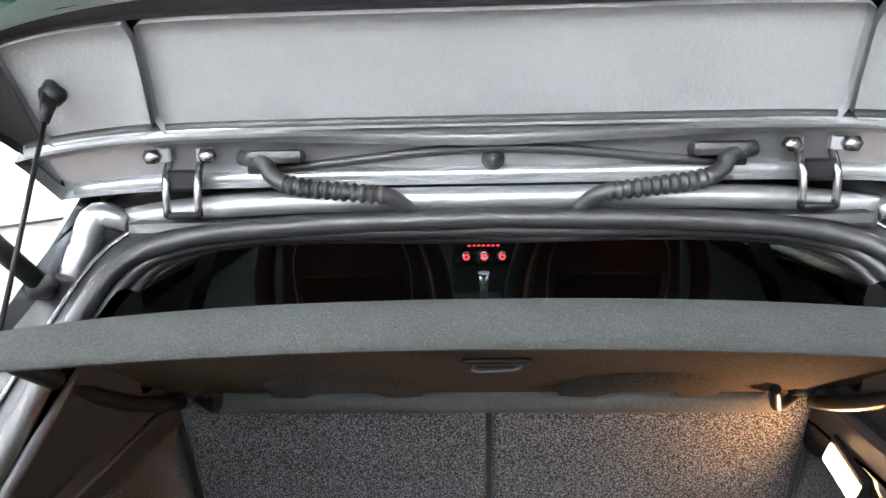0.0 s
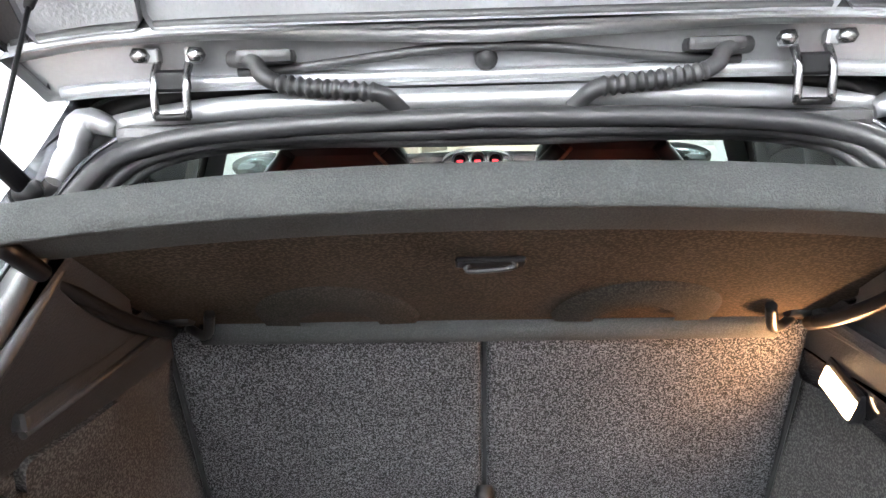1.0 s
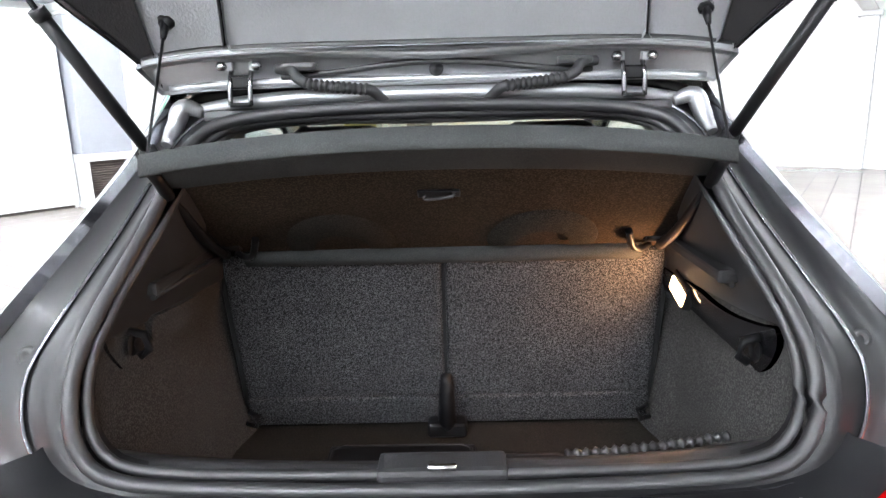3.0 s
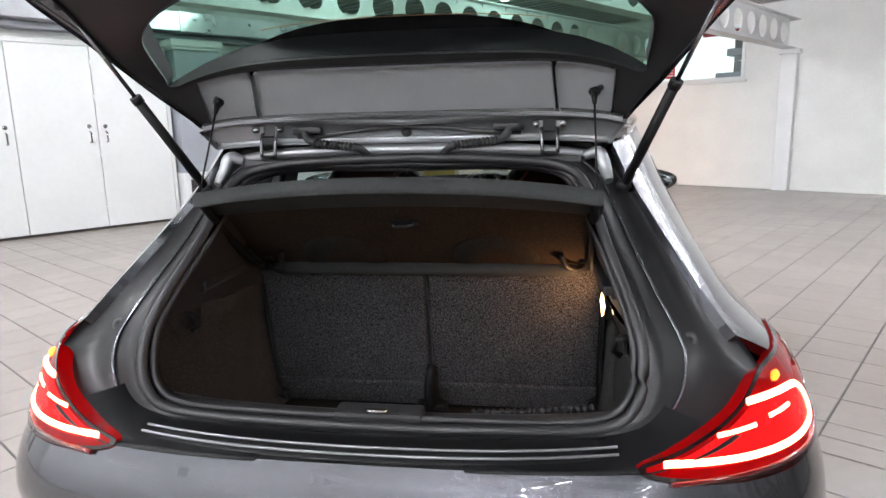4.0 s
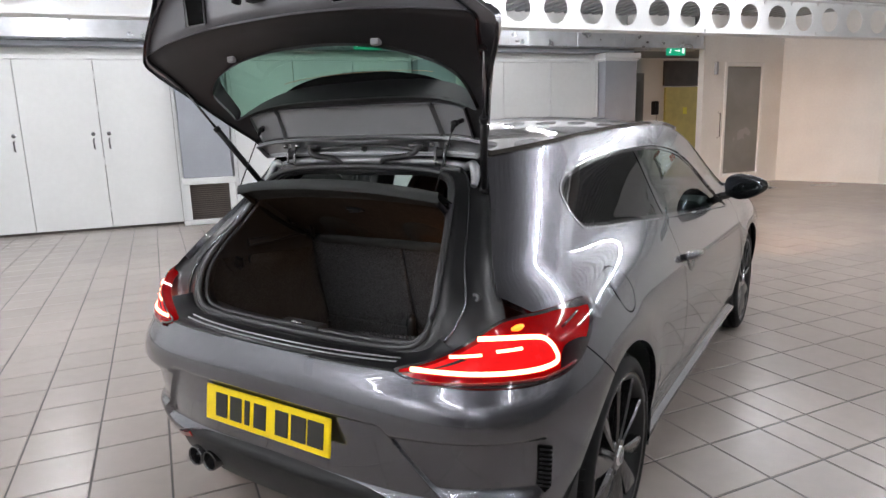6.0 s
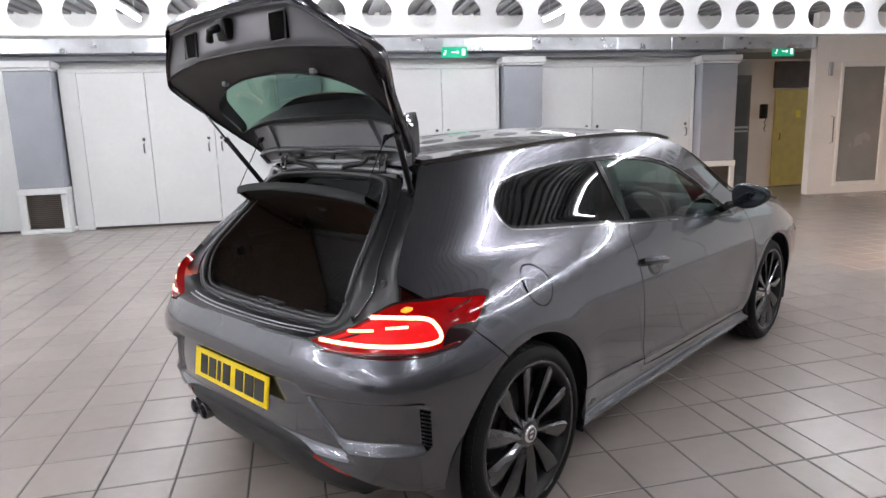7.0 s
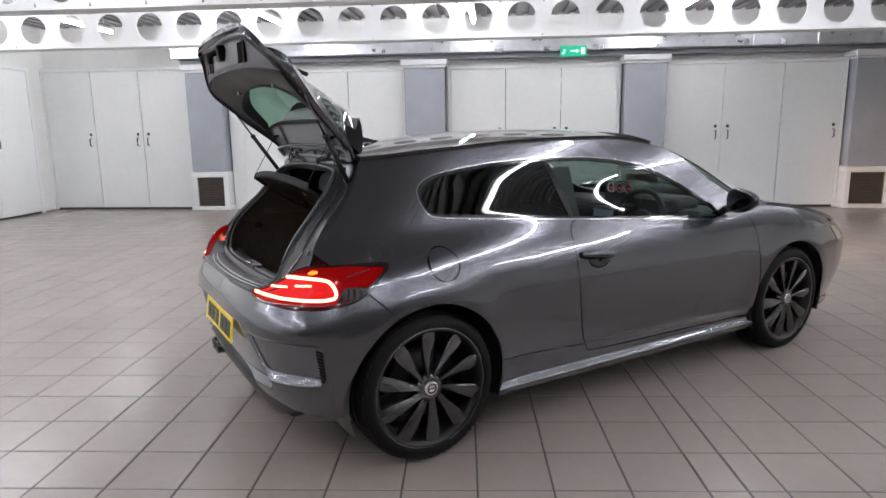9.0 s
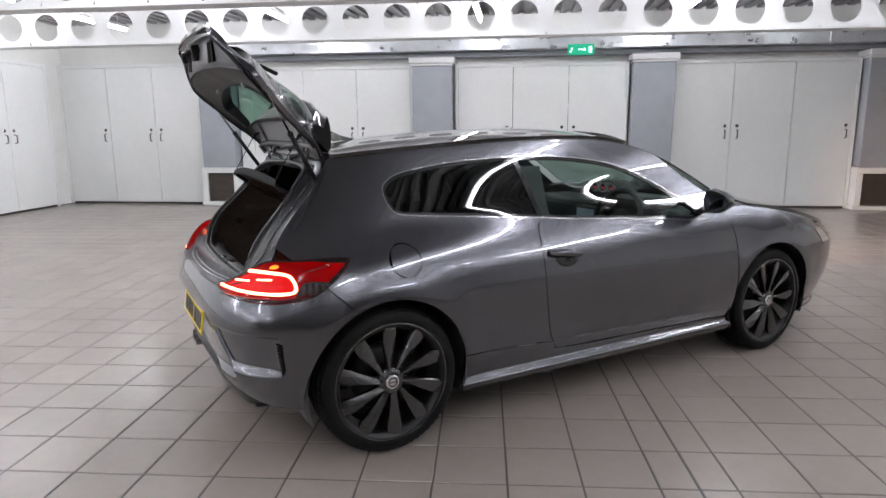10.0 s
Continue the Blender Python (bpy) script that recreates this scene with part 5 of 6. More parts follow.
# ---- door handle, mirrors, aerial ----
for sx in (1, -1):
    hx = side_x(0.94, 0.785)
    h = part("door_handle", moved(tube(spline([(0.0, -0.095, 0.012), (0.028, -0.06, 0.013), (0.036, 0.0, 0.008), (0.03, 0.06, -0.002), (0.0, 0.10, -0.008)], 5), lambda f: 0.0135 + 0.005 * math.sin(f * math.pi), 10), pose(0, 0, 0)), M_PAINT, car, "body coloured door handle")
    h.matrix_basis = pose(hx * sx, 0.935, 0.787) @ (Matrix.Identity(4) if sx > 0 else Matrix.Diagonal((-1, 1, 1, 1)))
    # Slightly raised black disc; its colour stands for the shade in the cup.
    cup = part("handle_recess", moved(lathe([(0.0, 0.0), (0.003, 0.03), (0.0025, 0.042), (0.0, 0.045)], 32), Matrix.Diagonal((1, 1.55, 0.95, 1))), M_GLOSSBLACK, car)
    cup.matrix_basis = pose((side_x(0.945, 0.765) + 0.001) * sx, 0.945, 0.765) @ (pose(0, 0, 0, 0, -14) if sx > 0 else pose(0, 0, 0, 0, 14) @ Matrix.Diagonal((-1, 1, 1, 1)))
    bm = bmesh.new()
    bmesh.ops.create_uvsphere(bm, u_segments=28, v_segments=18, radius=1)
    for v in bm.verts:
        v.co = Vector((math.copysign(abs(v.co.x) ** 0.8, v.co.x) * 0.115 - 0.01 * v.co.y, math.copysign(abs(v.co.y) ** 0.9, v.co.y) * (0.06 if v.co.y > 0 else 0.022), math.copysign(abs(v.co.z) ** 0.7, v.co.z) * (0.072 - 0.028 * max(0.0, v.co.x + 0.2)) + 0.012 * max(0.0, v.co.x)))
    mir = part("door_mirror", bm, M_GLOSSBLACK, car, "gloss black door mirror", smooth=True)
    mir.matrix_basis = Matrix.Translation((0.912 * sx, 1.935, 0.982)) @ pose(0, 0, 0, 0, 0, -16 * sx) @ (Matrix.Identity(4) if sx > 0 else Matrix.Diagonal((-1, 1, 1, 1)))
    part("mirror_glass", moved(lathe([(0.0, 0.0), (0.0005, 0.9), (0.003, 1.0)], 32, "y"), pose(-0.002, -0.0225, 0) @ Matrix.Diagonal((0.095, 1, 0.05, 1))), M_MIRROR, mir, "dark mirror glass")
    part("mirror_foot", tube([(-0.20, 0.0, -0.10), (-0.15, 0.01, -0.065), (-0.09, 0.02, -0.045)], lambda f: 0.026 - 0.006 * f, 10), M_GLOSSBLACK, mir)
    part("indicator", box((0.03, 0.060, -0.01), (0.11, 0.068, 0.004), 0.003), M_HEADLAMP, mir)
    panel("head_lamp", [on(Region([(3.12, 0.63), (3.30, 0.655), (3.26, 0.70), (3.12, 0.735), (3.02, 0.735), (3.06, 0.68)], 4))], (1.0, 2.0), (0.6, 0.78), M_HEADLAMP, car, inset=-0.003, step=(0.02, 0.02)) if sx > 0 else None
prof = [(-0.055, 0.0), (-0.06, 0.012), (-0.058, 0.052), (-0.045, 0.05), (-0.01, 0.028), (0.045, 0.008), (0.07, 0.0)]
part("roof_aerial", moved(extrude_poly(prof, lambda u, v, w: ((w - 0.012) * (1 - v * 9), u, v), 0.024), pose(0, 0.125, 1.329, 6)), M_GLOSSBLACK, car, "black shark-fin roof aerial")

# ---- open tailgate: w runs from the hinges (0) to its lower end (1), v across it ----
mid_y = curve((0.0, -0.135), (0.12, -0.165), (0.28, -0.225), (0.4, -0.325), (0.5, -0.408), (0.6, -0.468), (0.7, -0.52), (0.755, -0.547), (0.79, -0.557), (0.86, -0.5535), (0.92, -0.549), (0.95, -0.566), (1.0, -0.60))
mid_z = curve((0.0, 1.272), (0.12, 1.33), (0.28, 1.445), (0.4, 1.532), (0.5, 1.59), (0.6, 1.619), (0.7, 1.643), (0.755, 1.66), (0.79, 1.68), (0.86, 1.727), (0.92, 1.768), (0.95, 1.785), (1.0, 1.797))
rim_y = curve((0.0, -0.152), (0.12, -0.178), (0.28, -0.255), (0.5, -0.36), (0.68, -0.446), (0.73, -0.468), (0.78, -0.49), (0.9, -0.545), (1.0, -0.584))
rim_z = curve((0.0, 1.262), (0.12, 1.308), (0.28, 1.375), (0.5, 1.475), (0.68, 1.561), (0.73, 1.586), (0.78, 1.626), (0.9, 1.722), (1.0, 1.792))
rim_x = curve((0.0, 0.455), (0.12, 0.484), (0.28, 0.536), (0.5, 0.606), (0.68, 0.674), (0.73, 0.684), (0.78, 0.650), (0.9, 0.512), (1.0, 0.40))


def gate(w, v, lift=0.0):
    """The inner face of the tailgate; lift moves out of it towards the outer skin."""
    w, v = np.broadcast_arrays(np.asarray(w, float), np.asarray(v, float))
    k = np.abs(v) ** (6.0 - 3.4 * smooth(0.25, 0.48, w) - 0.3 * smooth(0.6, 0.8, w))
    y = mid_y(w) + (rim_y(w) - mid_y(w)) * k
    z = mid_z(w) + (rim_z(w) - mid_z(w)) * k
    e = 1e-3
    dy, dz = mid_y(w + e) - mid_y(w - e), mid_z(w + e) - mid_z(w - e)
    d = np.maximum(np.hypot(dy, dz), 1e-9)
    return np.stack([rim_x(w) * v, y + dz / d * lift, z - dy / d * lift], -1)


def gate_in(w, v):
    return gate(w, v)


def lift_out(w, v):
    """Thickness of the tailgate."""
    return (0.035 + 0.055 * smooth(0.08, 0.3, w) + 0.02 * smooth(0.45, 0.6, w) - 0.085 * smooth(0.72, 1.0, w)) * (1 - 0.8 * np.abs(v) ** 5)


def gate_out(w, v):
    w, v = np.broadcast_arrays(np.asarray(w, float), np.asarray(v, float))
    return gate(w, v, lift_out(w, v))


LEN = 0.72


class GateRegion:
    """An outline in (x, w): tests sheets of the tailgate through its own parameters."""

    def __init__(self, pts, n=6, straight=False):
        self.r = Region([(x, w * LEN) for x, w in pts], n, straight)

    def __call__(self, x, w):
        return self.r(x, np.asarray(w) * LEN)


def gate_panel(name, keeps, w_range, material, parent, lift=0.0, surface=None, flange=0.012, label="", step=0.014, thick=0.0):
    """A sheet of the tailgate; keeps take (x, w)."""
    base = surface or (lambda w, v: gate(w, v, lift))
    nw, nv = max(3, int((w_range[1] - w_range[0]) * LEN / step)), int(1.3 / step)
    W, V = np.meshgrid(np.linspace(*w_range, nw + 1), np.linspace(-1, 1, nv + 1), indexing="ij")

    def wrap(k):
        def f(x, y, z):
            if np.shape(x) == W.shape:
                return k(x, W)
            return k(x, 0 * x)
        return f
    return panel(name, [wrap(k) for k in keeps], w_range, (-1, 1), material, parent, surface=base, step=((w_range[1] - w_range[0]) / nw * 0.9999, 2 / nv * 0.9999), scale_s=1.0, flange=flange, label=label)


hole = GateRegion([(-0.49, 0.275), (-0.25, 0.285), (0, 0.288), (0.25, 0.285), (0.49, 0.275), (0.505, 0.30), (0.505, 0.41), (0.485, 0.455), (0.41, 0.485), (0.2, 0.51), (0, 0.518), (-0.2, 0.51), (-0.41, 0.485), (-0.485, 0.455), (-0.505, 0.41), (-0.505, 0.30)], 4)
W_ALL = (0.0, 1.0)
glass_out = GateRegion([(-0.50, 0.10), (0, 0.10), (0.50, 0.10), (0.56, 0.35), (0.585, 0.55), (0.52, 0.59), (0, 0.62), (-0.52, 0.59), (-0.585, 0.55), (-0.56, 0.35)], 5)
tailgate = gate_panel("tailgate", [lambda x, w: -glass_out(x, w)], W_ALL, M_PAINT, car, surface=gate_out, flange=0.015, label="open tailgate, grey outer skin and dark inner trim")
gate_panel("rear_screen_border", [lambda x, w: glass_out(x, w) - 0.002, lambda x, w: -hole(x, w) - 0.035], (0.08, 0.65), M_FRIT, tailgate, surface=gate_out, flange=0.0, label="black printed border of rear screen")
pane = gate_panel("rear_screen", [lambda x, w: hole(x, w) + 0.036], (0.2, 0.62), M_GLASS_HATCH, tailgate, surface=gate_out, flange=0.0, label="green tinted rear screen with heater lines")
pane.visible_shadow = False
frit = GateRegion([(-0.6, 0.12), (0, 0.12), (0.6, 0.12), (0.6, 0.19), (0.45, 0.25), (0.3, 0.287), (0.15, 0.308), (0, 0.315), (-0.15, 0.308), (-0.3, 0.287), (-0.45, 0.25), (-0.6, 0.19)], 4)
gate_panel("screen_dark_band", [lambda x, w: frit(x, w), lambda x, w: hole(x, w) + 0.08], (0.14, 0.42), M_FRIT, tailgate, surface=lambda w, v: gate(w, v, lift_out(w, v) - 0.004), flange=0.0, step=0.01)
ring_w = [(x, d / LEN) for x, d in hole.r.p]
part("screen_surround", loft([[Vector(tuple(gate(w, x / rim_x(w), q * lift_out(w, x / rim_x(w))))) for x, w in ring_w] for q in (0.02, 0.5, 0.95)]), M_BLACK, tailgate, "black surround of rear screen")
for k in range(4):
    w0 = 0.215 + 0.026 * k
    xs = 0.46 - 0.05 * k
    part("heater_line", tube([tuple(gate(w0 + 0.02 * (1 - (x / 0.45) ** 2), x / rim_x(w0), lift_out(w0, x / rim_x(w0)) - 0.0055)) for x in np.linspace(-xs, xs, 24)], 0.0009, 5), mat("thin heater wire", (0.25, 0.14, 0.06), 0.5) if k == 0 else bpy.data.materials["thin heater wire"], tailgate)

# inner trims
def flange_in(x, w):
    """Positive inside the line where the trim meets the painted rim."""
    return rim_x(w) - 0.008 - 0.045 * smooth(0.42, 0.68, w) - np.abs(x)


def beside(x, w):
    return np.maximum((w - 0.262) * LEN, np.abs(x) - 0.452)


gate_panel("upper_trim", [lambda x, w: -hole(x, w), beside, flange_in, lambda x, w: 0.755 - w], (0.115, 0.80), M_GATETRIM, tailgate, flange=0.010, label="dark grained inner trim")
gate_panel("end_band", [flange_in, lambda x, w: w - 0.758], (0.74, 0.955), M_BAND, tailgate, flange=0.012, label="grey end band with two dark recesses")
gate_panel("painted_rim", [lambda x, w: np.maximum(-flange_in(x, w), (w - 0.955) * LEN)], (0.115, 1.0), M_PAINT, tailgate, lift=0.004, flange=0.006, label="painted tailgate rim")
panel_c = GateRegion([(-0.335, 0.118), (0.335, 0.118), (0.322, 0.262), (-0.322, 0.262)], straight=True)
gate_panel("centre_panel", [lambda x, w: panel_c(x, w) - 0.001], (0.10, 0.28), M_TRIMLIGHT, tailgate, lift=-0.004, flange=0.012, label="grey grained centre panel")
for sx in (1, -1):
    pr = GateRegion([(0.339 * sx, 0.118), (0.449 * sx, 0.118), (0.451 * sx, 0.262), (0.326 * sx, 0.262)], straight=True)
    gate_panel("side_panel", [lambda x, w, r=pr: r(x, w) - 0.001], (0.10, 0.28), M_TRIMLIGHT, tailgate, lift=-0.002, flange=0.012)
    part("cord_pin", tube([tuple(gate(0.2, 0.83 * sx, -0.002)), tuple(gate(0.2, 0.80 * sx, -0.035))], 0.007, 8), M_BLACK, tailgate)
    part("cord_ball", moved(lathe([(-0.012, 0.0), (-0.008, 0.008), (0.004, 0.011), (0.012, 0.005), (0.013, 0.0)], 14), Matrix.Translation(tuple(gate(0.2, 0.80 * sx, -0.03)))), M_BLACK, tailgate)
gate_panel("backing", [lambda x, w: 0.266 - w], (0.085, 0.27), M_BLACK, tailgate, lift=0.012, flange=0)
# painted steel edge with the folds seen over the hinges
gate_panel("hinge_edge", [lambda x, w: 0.112 - w], (0.0, 0.115), M_EDGE, tailgate, flange=0.02)
for w0, r, xm in ((0.108, 0.010, 0.98), (0.004, 0.008, 0.97)):
    part("edge_fold", tube([tuple(gate(w0 - (0.02 * (1 - min(1, abs(v) / 0.55)) if w0 > 0.05 else 0), v, -0.004)) for v in np.linspace(-xm, xm, 48)], r, 8), M_EDGE, tailgate)
part("edge_seal", tube([tuple(gate(0.118, v, -0.003)) for v in np.linspace(-0.97, 0.97, 40)], 0.007, 8), M_RUBBER, tailgate)
part("hump_edge", tube([tuple(gate(0.022 + 0.040 * (0.5 + 0.5 * math.cos(math.pi * v / 0.56)), v, -0.003)) for v in np.linspace(-0.56, 0.56, 48)], 0.0055, 8), M_RUBBER, tailgate, "dark humped edge of the steel pressing")
part("edge_channel", tube([tuple(gate(0.008, v, -0.003)) for v in np.linspace(-0.5, 0.5, 30)], 0.0035, 8), M_PAINT, tailgate, "bright pressed edge")
rim = [tuple(gate(w, 0.985, 0.012)) for w in np.linspace(0.02, 0.98, 40)]
for sx in (1, -1):
    part("side_seal", tube([(p[0] * sx, p[1], p[2]) for p in rim[:29]], 0.008, 8), M_RUBBER, tailgate)
    part("side_closing", loft([[Vector(tuple(gate(w, 0.999 * sx, l))) for w in np.linspace(0, 1, 40)] for l in (0.0, 0.012, 0.02)], closed=False), M_PAINT, tailgate)
part("end_closing", loft([[Vector(tuple(gate(1.0, v, l * (1 - 0.8 * abs(v) ** 6)))) for v in np.linspace(-1, 1, 40)] for l in (0.0, 0.012, 0.025)], closed=False), M_PAINT, tailgate)
# raised inner frame and mouldings
for sx in (1, -1):
    part("buffer_clip", moved(box((-0.015, -0.006, -0.01), (0.015, 0.01, 0.01), 0.003), Matrix.Translation(tuple(gate(0.535, 0.47 * sx, -0.006)))), M_TRIMLIGHT, tailgate)
# latch and pull recesses near the end; black blocks stand for the recess shade
for x in (0.30, -0.272):
    c = Vector(tuple(gate(0.845, x / 0.572, -0.0015)))
    part("pull_recess", moved(box((-0.042, -0.0075, -0.04), (0.042, 0.012, 0.042), 0.004, 2), Matrix.Translation(c) @ pose(0, 0, 0, 3, 0, -4 if x < 0 else 4)), M_HOLLOWSHADE, tailgate, "black block for the shade in a pull recess")
    part("recess_frame", tube([c + Vector((sx * 0.044, -0.008, sz * 0.044)) for sx, sz in ((-1, -1), (1, -1), (1, 1), (-1, 1))], 0.0035, 6, closed=True), M_BAND, tailgate)
c = Vector(tuple(gate(0.865, 0.0, -0.002)))
latch = part("latch", moved(box((-0.035, -0.03, -0.03), (0.035, 0.01, 0.04), 0.012, 2), Matrix.Translation(c) @ pose(0, 0, 0, 12, 0, 0)), M_BLACK, tailgate)
part("latch_claw", tube([c + Vector((0, -0.025, 0.01)), c + Vector((-0.015, -0.058, -0.005)), c + Vector((-0.035, -0.05, -0.035))], 0.014, 8), M_BLACK, tailgate)
part("lock_rivet", moved(lathe([(-0.014, 0.0), (-0.012, 0.007), (-0.004, 0.009), (0, 0.012)], 16, "y"), Matrix.Translation(tuple(gate(0.035, 0.0, -0.002)))), M_RUBBER, tailgate, "round rubber stop")
# roof spoiler and high brake lamp on the outside
sp_rows = []
for f in np.linspace(-1, 1, 41):
    x = 0.43 * f
    d = 0.025 - 0.05 * (1 - abs(f) ** 3.0)
    h = 0.232 - 0.12 * abs(f) ** 3
    sec = [(-0.10, 1.287), (-0.062 - d, 1.305), (-0.060 - d, 1.335), (-0.060 - d, 1.37), (-0.064 - d, 1.41), (-0.074 - d, 1.445), (-0.092 - d, 1.30 + h * 0.83), (-0.118 - d, 1.30 + h * 0.96), (-0.146 - d, 1.30 + h), (-0.168 - d, 1.30 + h * 0.96), (-0.178 - d, 1.30 + h * 0.83), (-0.165 - d, 1.30 + h * 0.55), (-0.13 - d * 0.5, 1.33)]
    sp_rows.append([Vector((x, y, z)) for y, z in sec])
bm = loft(sp_rows, closed=True)
for r in (sp_rows[0], sp_rows[-1]):
    bm.faces.new([bm.verts.new(p) for p in r])
bmesh.ops.recalc_face_normals(bm, faces=bm.faces)
part("roof_spoiler", bm, M_ROOF, tailgate, "gloss black roof spoiler")
part("rear_wiper", tube([tuple(gate_out(0.60, 0.0)), tuple(gate_out(0.58, 0.06) + np.array((0, 0.02, 0.02))), tuple(gate_out(0.45, 0.55) + np.array((0, 0.025, 0.015)))], 0.009, 8), M_BLACK, tailgate)

# hinges, cable conduits, struts, cords
for sx in (1, -1):
    hinge = part("hinge", box((0.298 * sx - 0.008, -0.163, 1.290), (0.298 * sx + 0.008, -0.150, 1.306), 0.002), M_EDGE, car, "bright steel tailgate hinge")
    part("hinge_plate", box((0.341 * sx - 0.008, -0.163, 1.290), (0.341 * sx + 0.008, -0.150, 1.306), 0.002), M_EDGE, hinge)
    for x in (0.303, 0.336):
        part("hinge_arm", tube(spline([(x * sx, -0.158, 1.292), (x * sx, -0.172, 1.27), (x * sx * 1.005, -0.172, 1.236)], 4), 0.0042, 8), M_SATIN, hinge)
        part("bolt", moved(lathe([(-0.012, 0.0), (-0.012, 0.008), (0.0, 0.008)], 6, "y"), pose(x * sx + 0.012 * (1 if x > 0.32 else -1) * sx, -0.163, 1.298)), M_SATIN, hinge)
    part("hinge_link", box((0.3195 * sx - 0.018, -0.171, 1.262), (0.3195 * sx + 0.018, -0.160, 1.284), 0.003), M_BLACK, hinge)
    part("hinge_link", tube([(0.303 * sx, -0.172, 1.237), (0.338 * sx, -0.172, 1.237)], 0.004, 8), M_RIMDARK, hinge)
    path = spline([(0.262 * sx, -0.150, 1.294), (0.235 * sx, -0.163, 1.290), (0.225 * sx, -0.17, 1.276), (0.20 * sx, -0.176, 1.266), (0.13 * sx, -0.18, 1.258), (0.105 * sx, -0.178, 1.254), (0.085 * sx, -0.165, 1.236)], 20)
    part("cable_conduit", tube(resample(path, 150), lambda f: 0.0088 + (0.0016 * math.cos(f * 140) if 0.32 < f < 0.82 else 0.0), 12), M_RUBBER, car, "ribbed black rubber cable sleeve")
    part("conduit_boot", box((0.225 * sx - 0.028, -0.168, 1.288), (0.225 * sx + 0.03, -0.142, 1.302), 0.006, 2), M_RUBBER, car)
    a, m, b = Vector((0.478 * sx, -0.18, 1.165)), Vector((0.545 * sx, -0.308, 1.37)), Vector((0.612 * sx, -0.41, 1.545))
    m = a.lerp(b, (m - a).length / ((m - a).length + (b - m).length))
    strut = part("gas_strut", tube([a, a.lerp(m, 0.5), m], 0.0105, 12), M_BLACK, car, "black gas strut")
    part("piston_rod", tube([m, b], 0.0045, 10), M_SATIN, strut)
    part("collar", tube([m - (m - a).normalized() * 0.012, m + (m - a).normalized() * 0.004], 0.0125, 12), M_BLACK, strut)
    part("ball_joint", moved(lathe([(-0.018, 0.0), (-0.01, 0.013), (0.008, 0.013), (0.016, 0.0)], 14), Matrix.Translation(a)), M_BLACK, strut)
    part("ball_joint", moved(lathe([(-0.018, 0.0), (-0.01, 0.012), (0.008, 0.012), (0.016, 0.0)], 14), Matrix.Translation(b)), M_BLACK, strut)

# ---- parcel shelf ----
shelf = tagged(thing("parcel_shelf"), "dark grey felt parcel shelf, hung raised by cords", "parcel shelf")


def shelf_at(u, v, lift=0.0):
    """u from the seat (0) to the free edge (1), v across."""
    half = 0.445 - 0.025 * u
    bow = 0.028 * (1 - v * v) * u
    return Vector((half * v, 0.03 - 0.368 * u - bow * 0.6, 0.941 + 0.218 * u + bow * 0.75 + lift + 0.010 * (1 - abs(v) ** 3) * u))


US, VS = np.linspace(0, 1, 16), np.linspace(-1, 1, 36)
bm = loft([[shelf_at(u, v, 0.012) for v in VS] for u in US], closed=False)
part("top_felt", bm, M_SHELFTOP, shelf)
part("underside", loft([[shelf_at(u, v, -0.004) for v in VS] for u in np.linspace(0, 0.80, 14)], closed=False), M_BOARD, shelf, "plain brown fibreboard underside")
part("edge_band", loft([[shelf_at(u, v, -0.004 - 0.004 * min(1.0, (u - 0.79) * 40)) for v in VS] for u in (0.79, 0.80, 0.815, 0.87, 0.93, 1.0)], closed=False), M_SHELFTOP, shelf, "dark felt turned under the edge")
lip = []
for v in np.linspace(-1.0, 1.0, 60):
    k = 1 - 0.75 * abs(v) ** 5
    e = shelf_at(1.0, v)
    lip.append([e + Vector((0, 0, 0.012))] + [e + Vector((0, dy * k, dz)) for dy, dz in ((-0.010, 0.010), (-0.024, -0.002), (-0.030, -0.016), (-0.024, -0.020), (-0.004, -0.006))])
part("front_lip", loft([[r[k] for r in lip] for k in range(6)], closed=False), M_SHELFTOP, shelf, "felt covered edge")
for sx in (1, -1):
    part("side_arm", tube([shelf_at(u, 0.965 * sx, -0.012 - 0.022 * math.sin(u * math.pi)) for u in US[2:]], 0.0095, 8), M_BLACK, shelf)
    part("pivot", tube([shelf_at(0.12, 0.9 * sx, 0), shelf_at(0.10, 1.06 * sx, 0)], 0.011, 8), M_BLACK, shelf)
    part("hook", tube(spline([shelf_at(0.26, 0.80 * sx, -0.01), shelf_at(0.2, 0.83 * sx, -0.03), shelf_at(0.12, 0.88 * sx, -0.025), shelf_at(0.08, 0.93 * sx, -0.01)], 5), 0.007, 8), M_BLACK, shelf)
part("front_roll", tube([(x, 0.025, 0.935) for x in np.linspace(-0.40, 0.40, 20)], 0.022, 10), M_SHELFTOP, shelf)
ring = part("pull_loop", tube(spline([shelf_at(0.62, -0.05, -0.008), shelf_at(0.62, -0.05, -0.016), shelf_at(0.64, 0.05, -0.016), shelf_at(0.64, 0.05, -0.008)], 5), 0.003, 8), M_TRIM, shelf, "pale grey pull loop")
part("loop_plate", moved(box((-0.035, -0.012, -0.004), (0.035, 0.012, 0.002), 0.002), Matrix.Translation(shelf_at(0.62, 0, -0.006)) @ pose(0, 0, 0, -30)), M_BLACK, shelf)
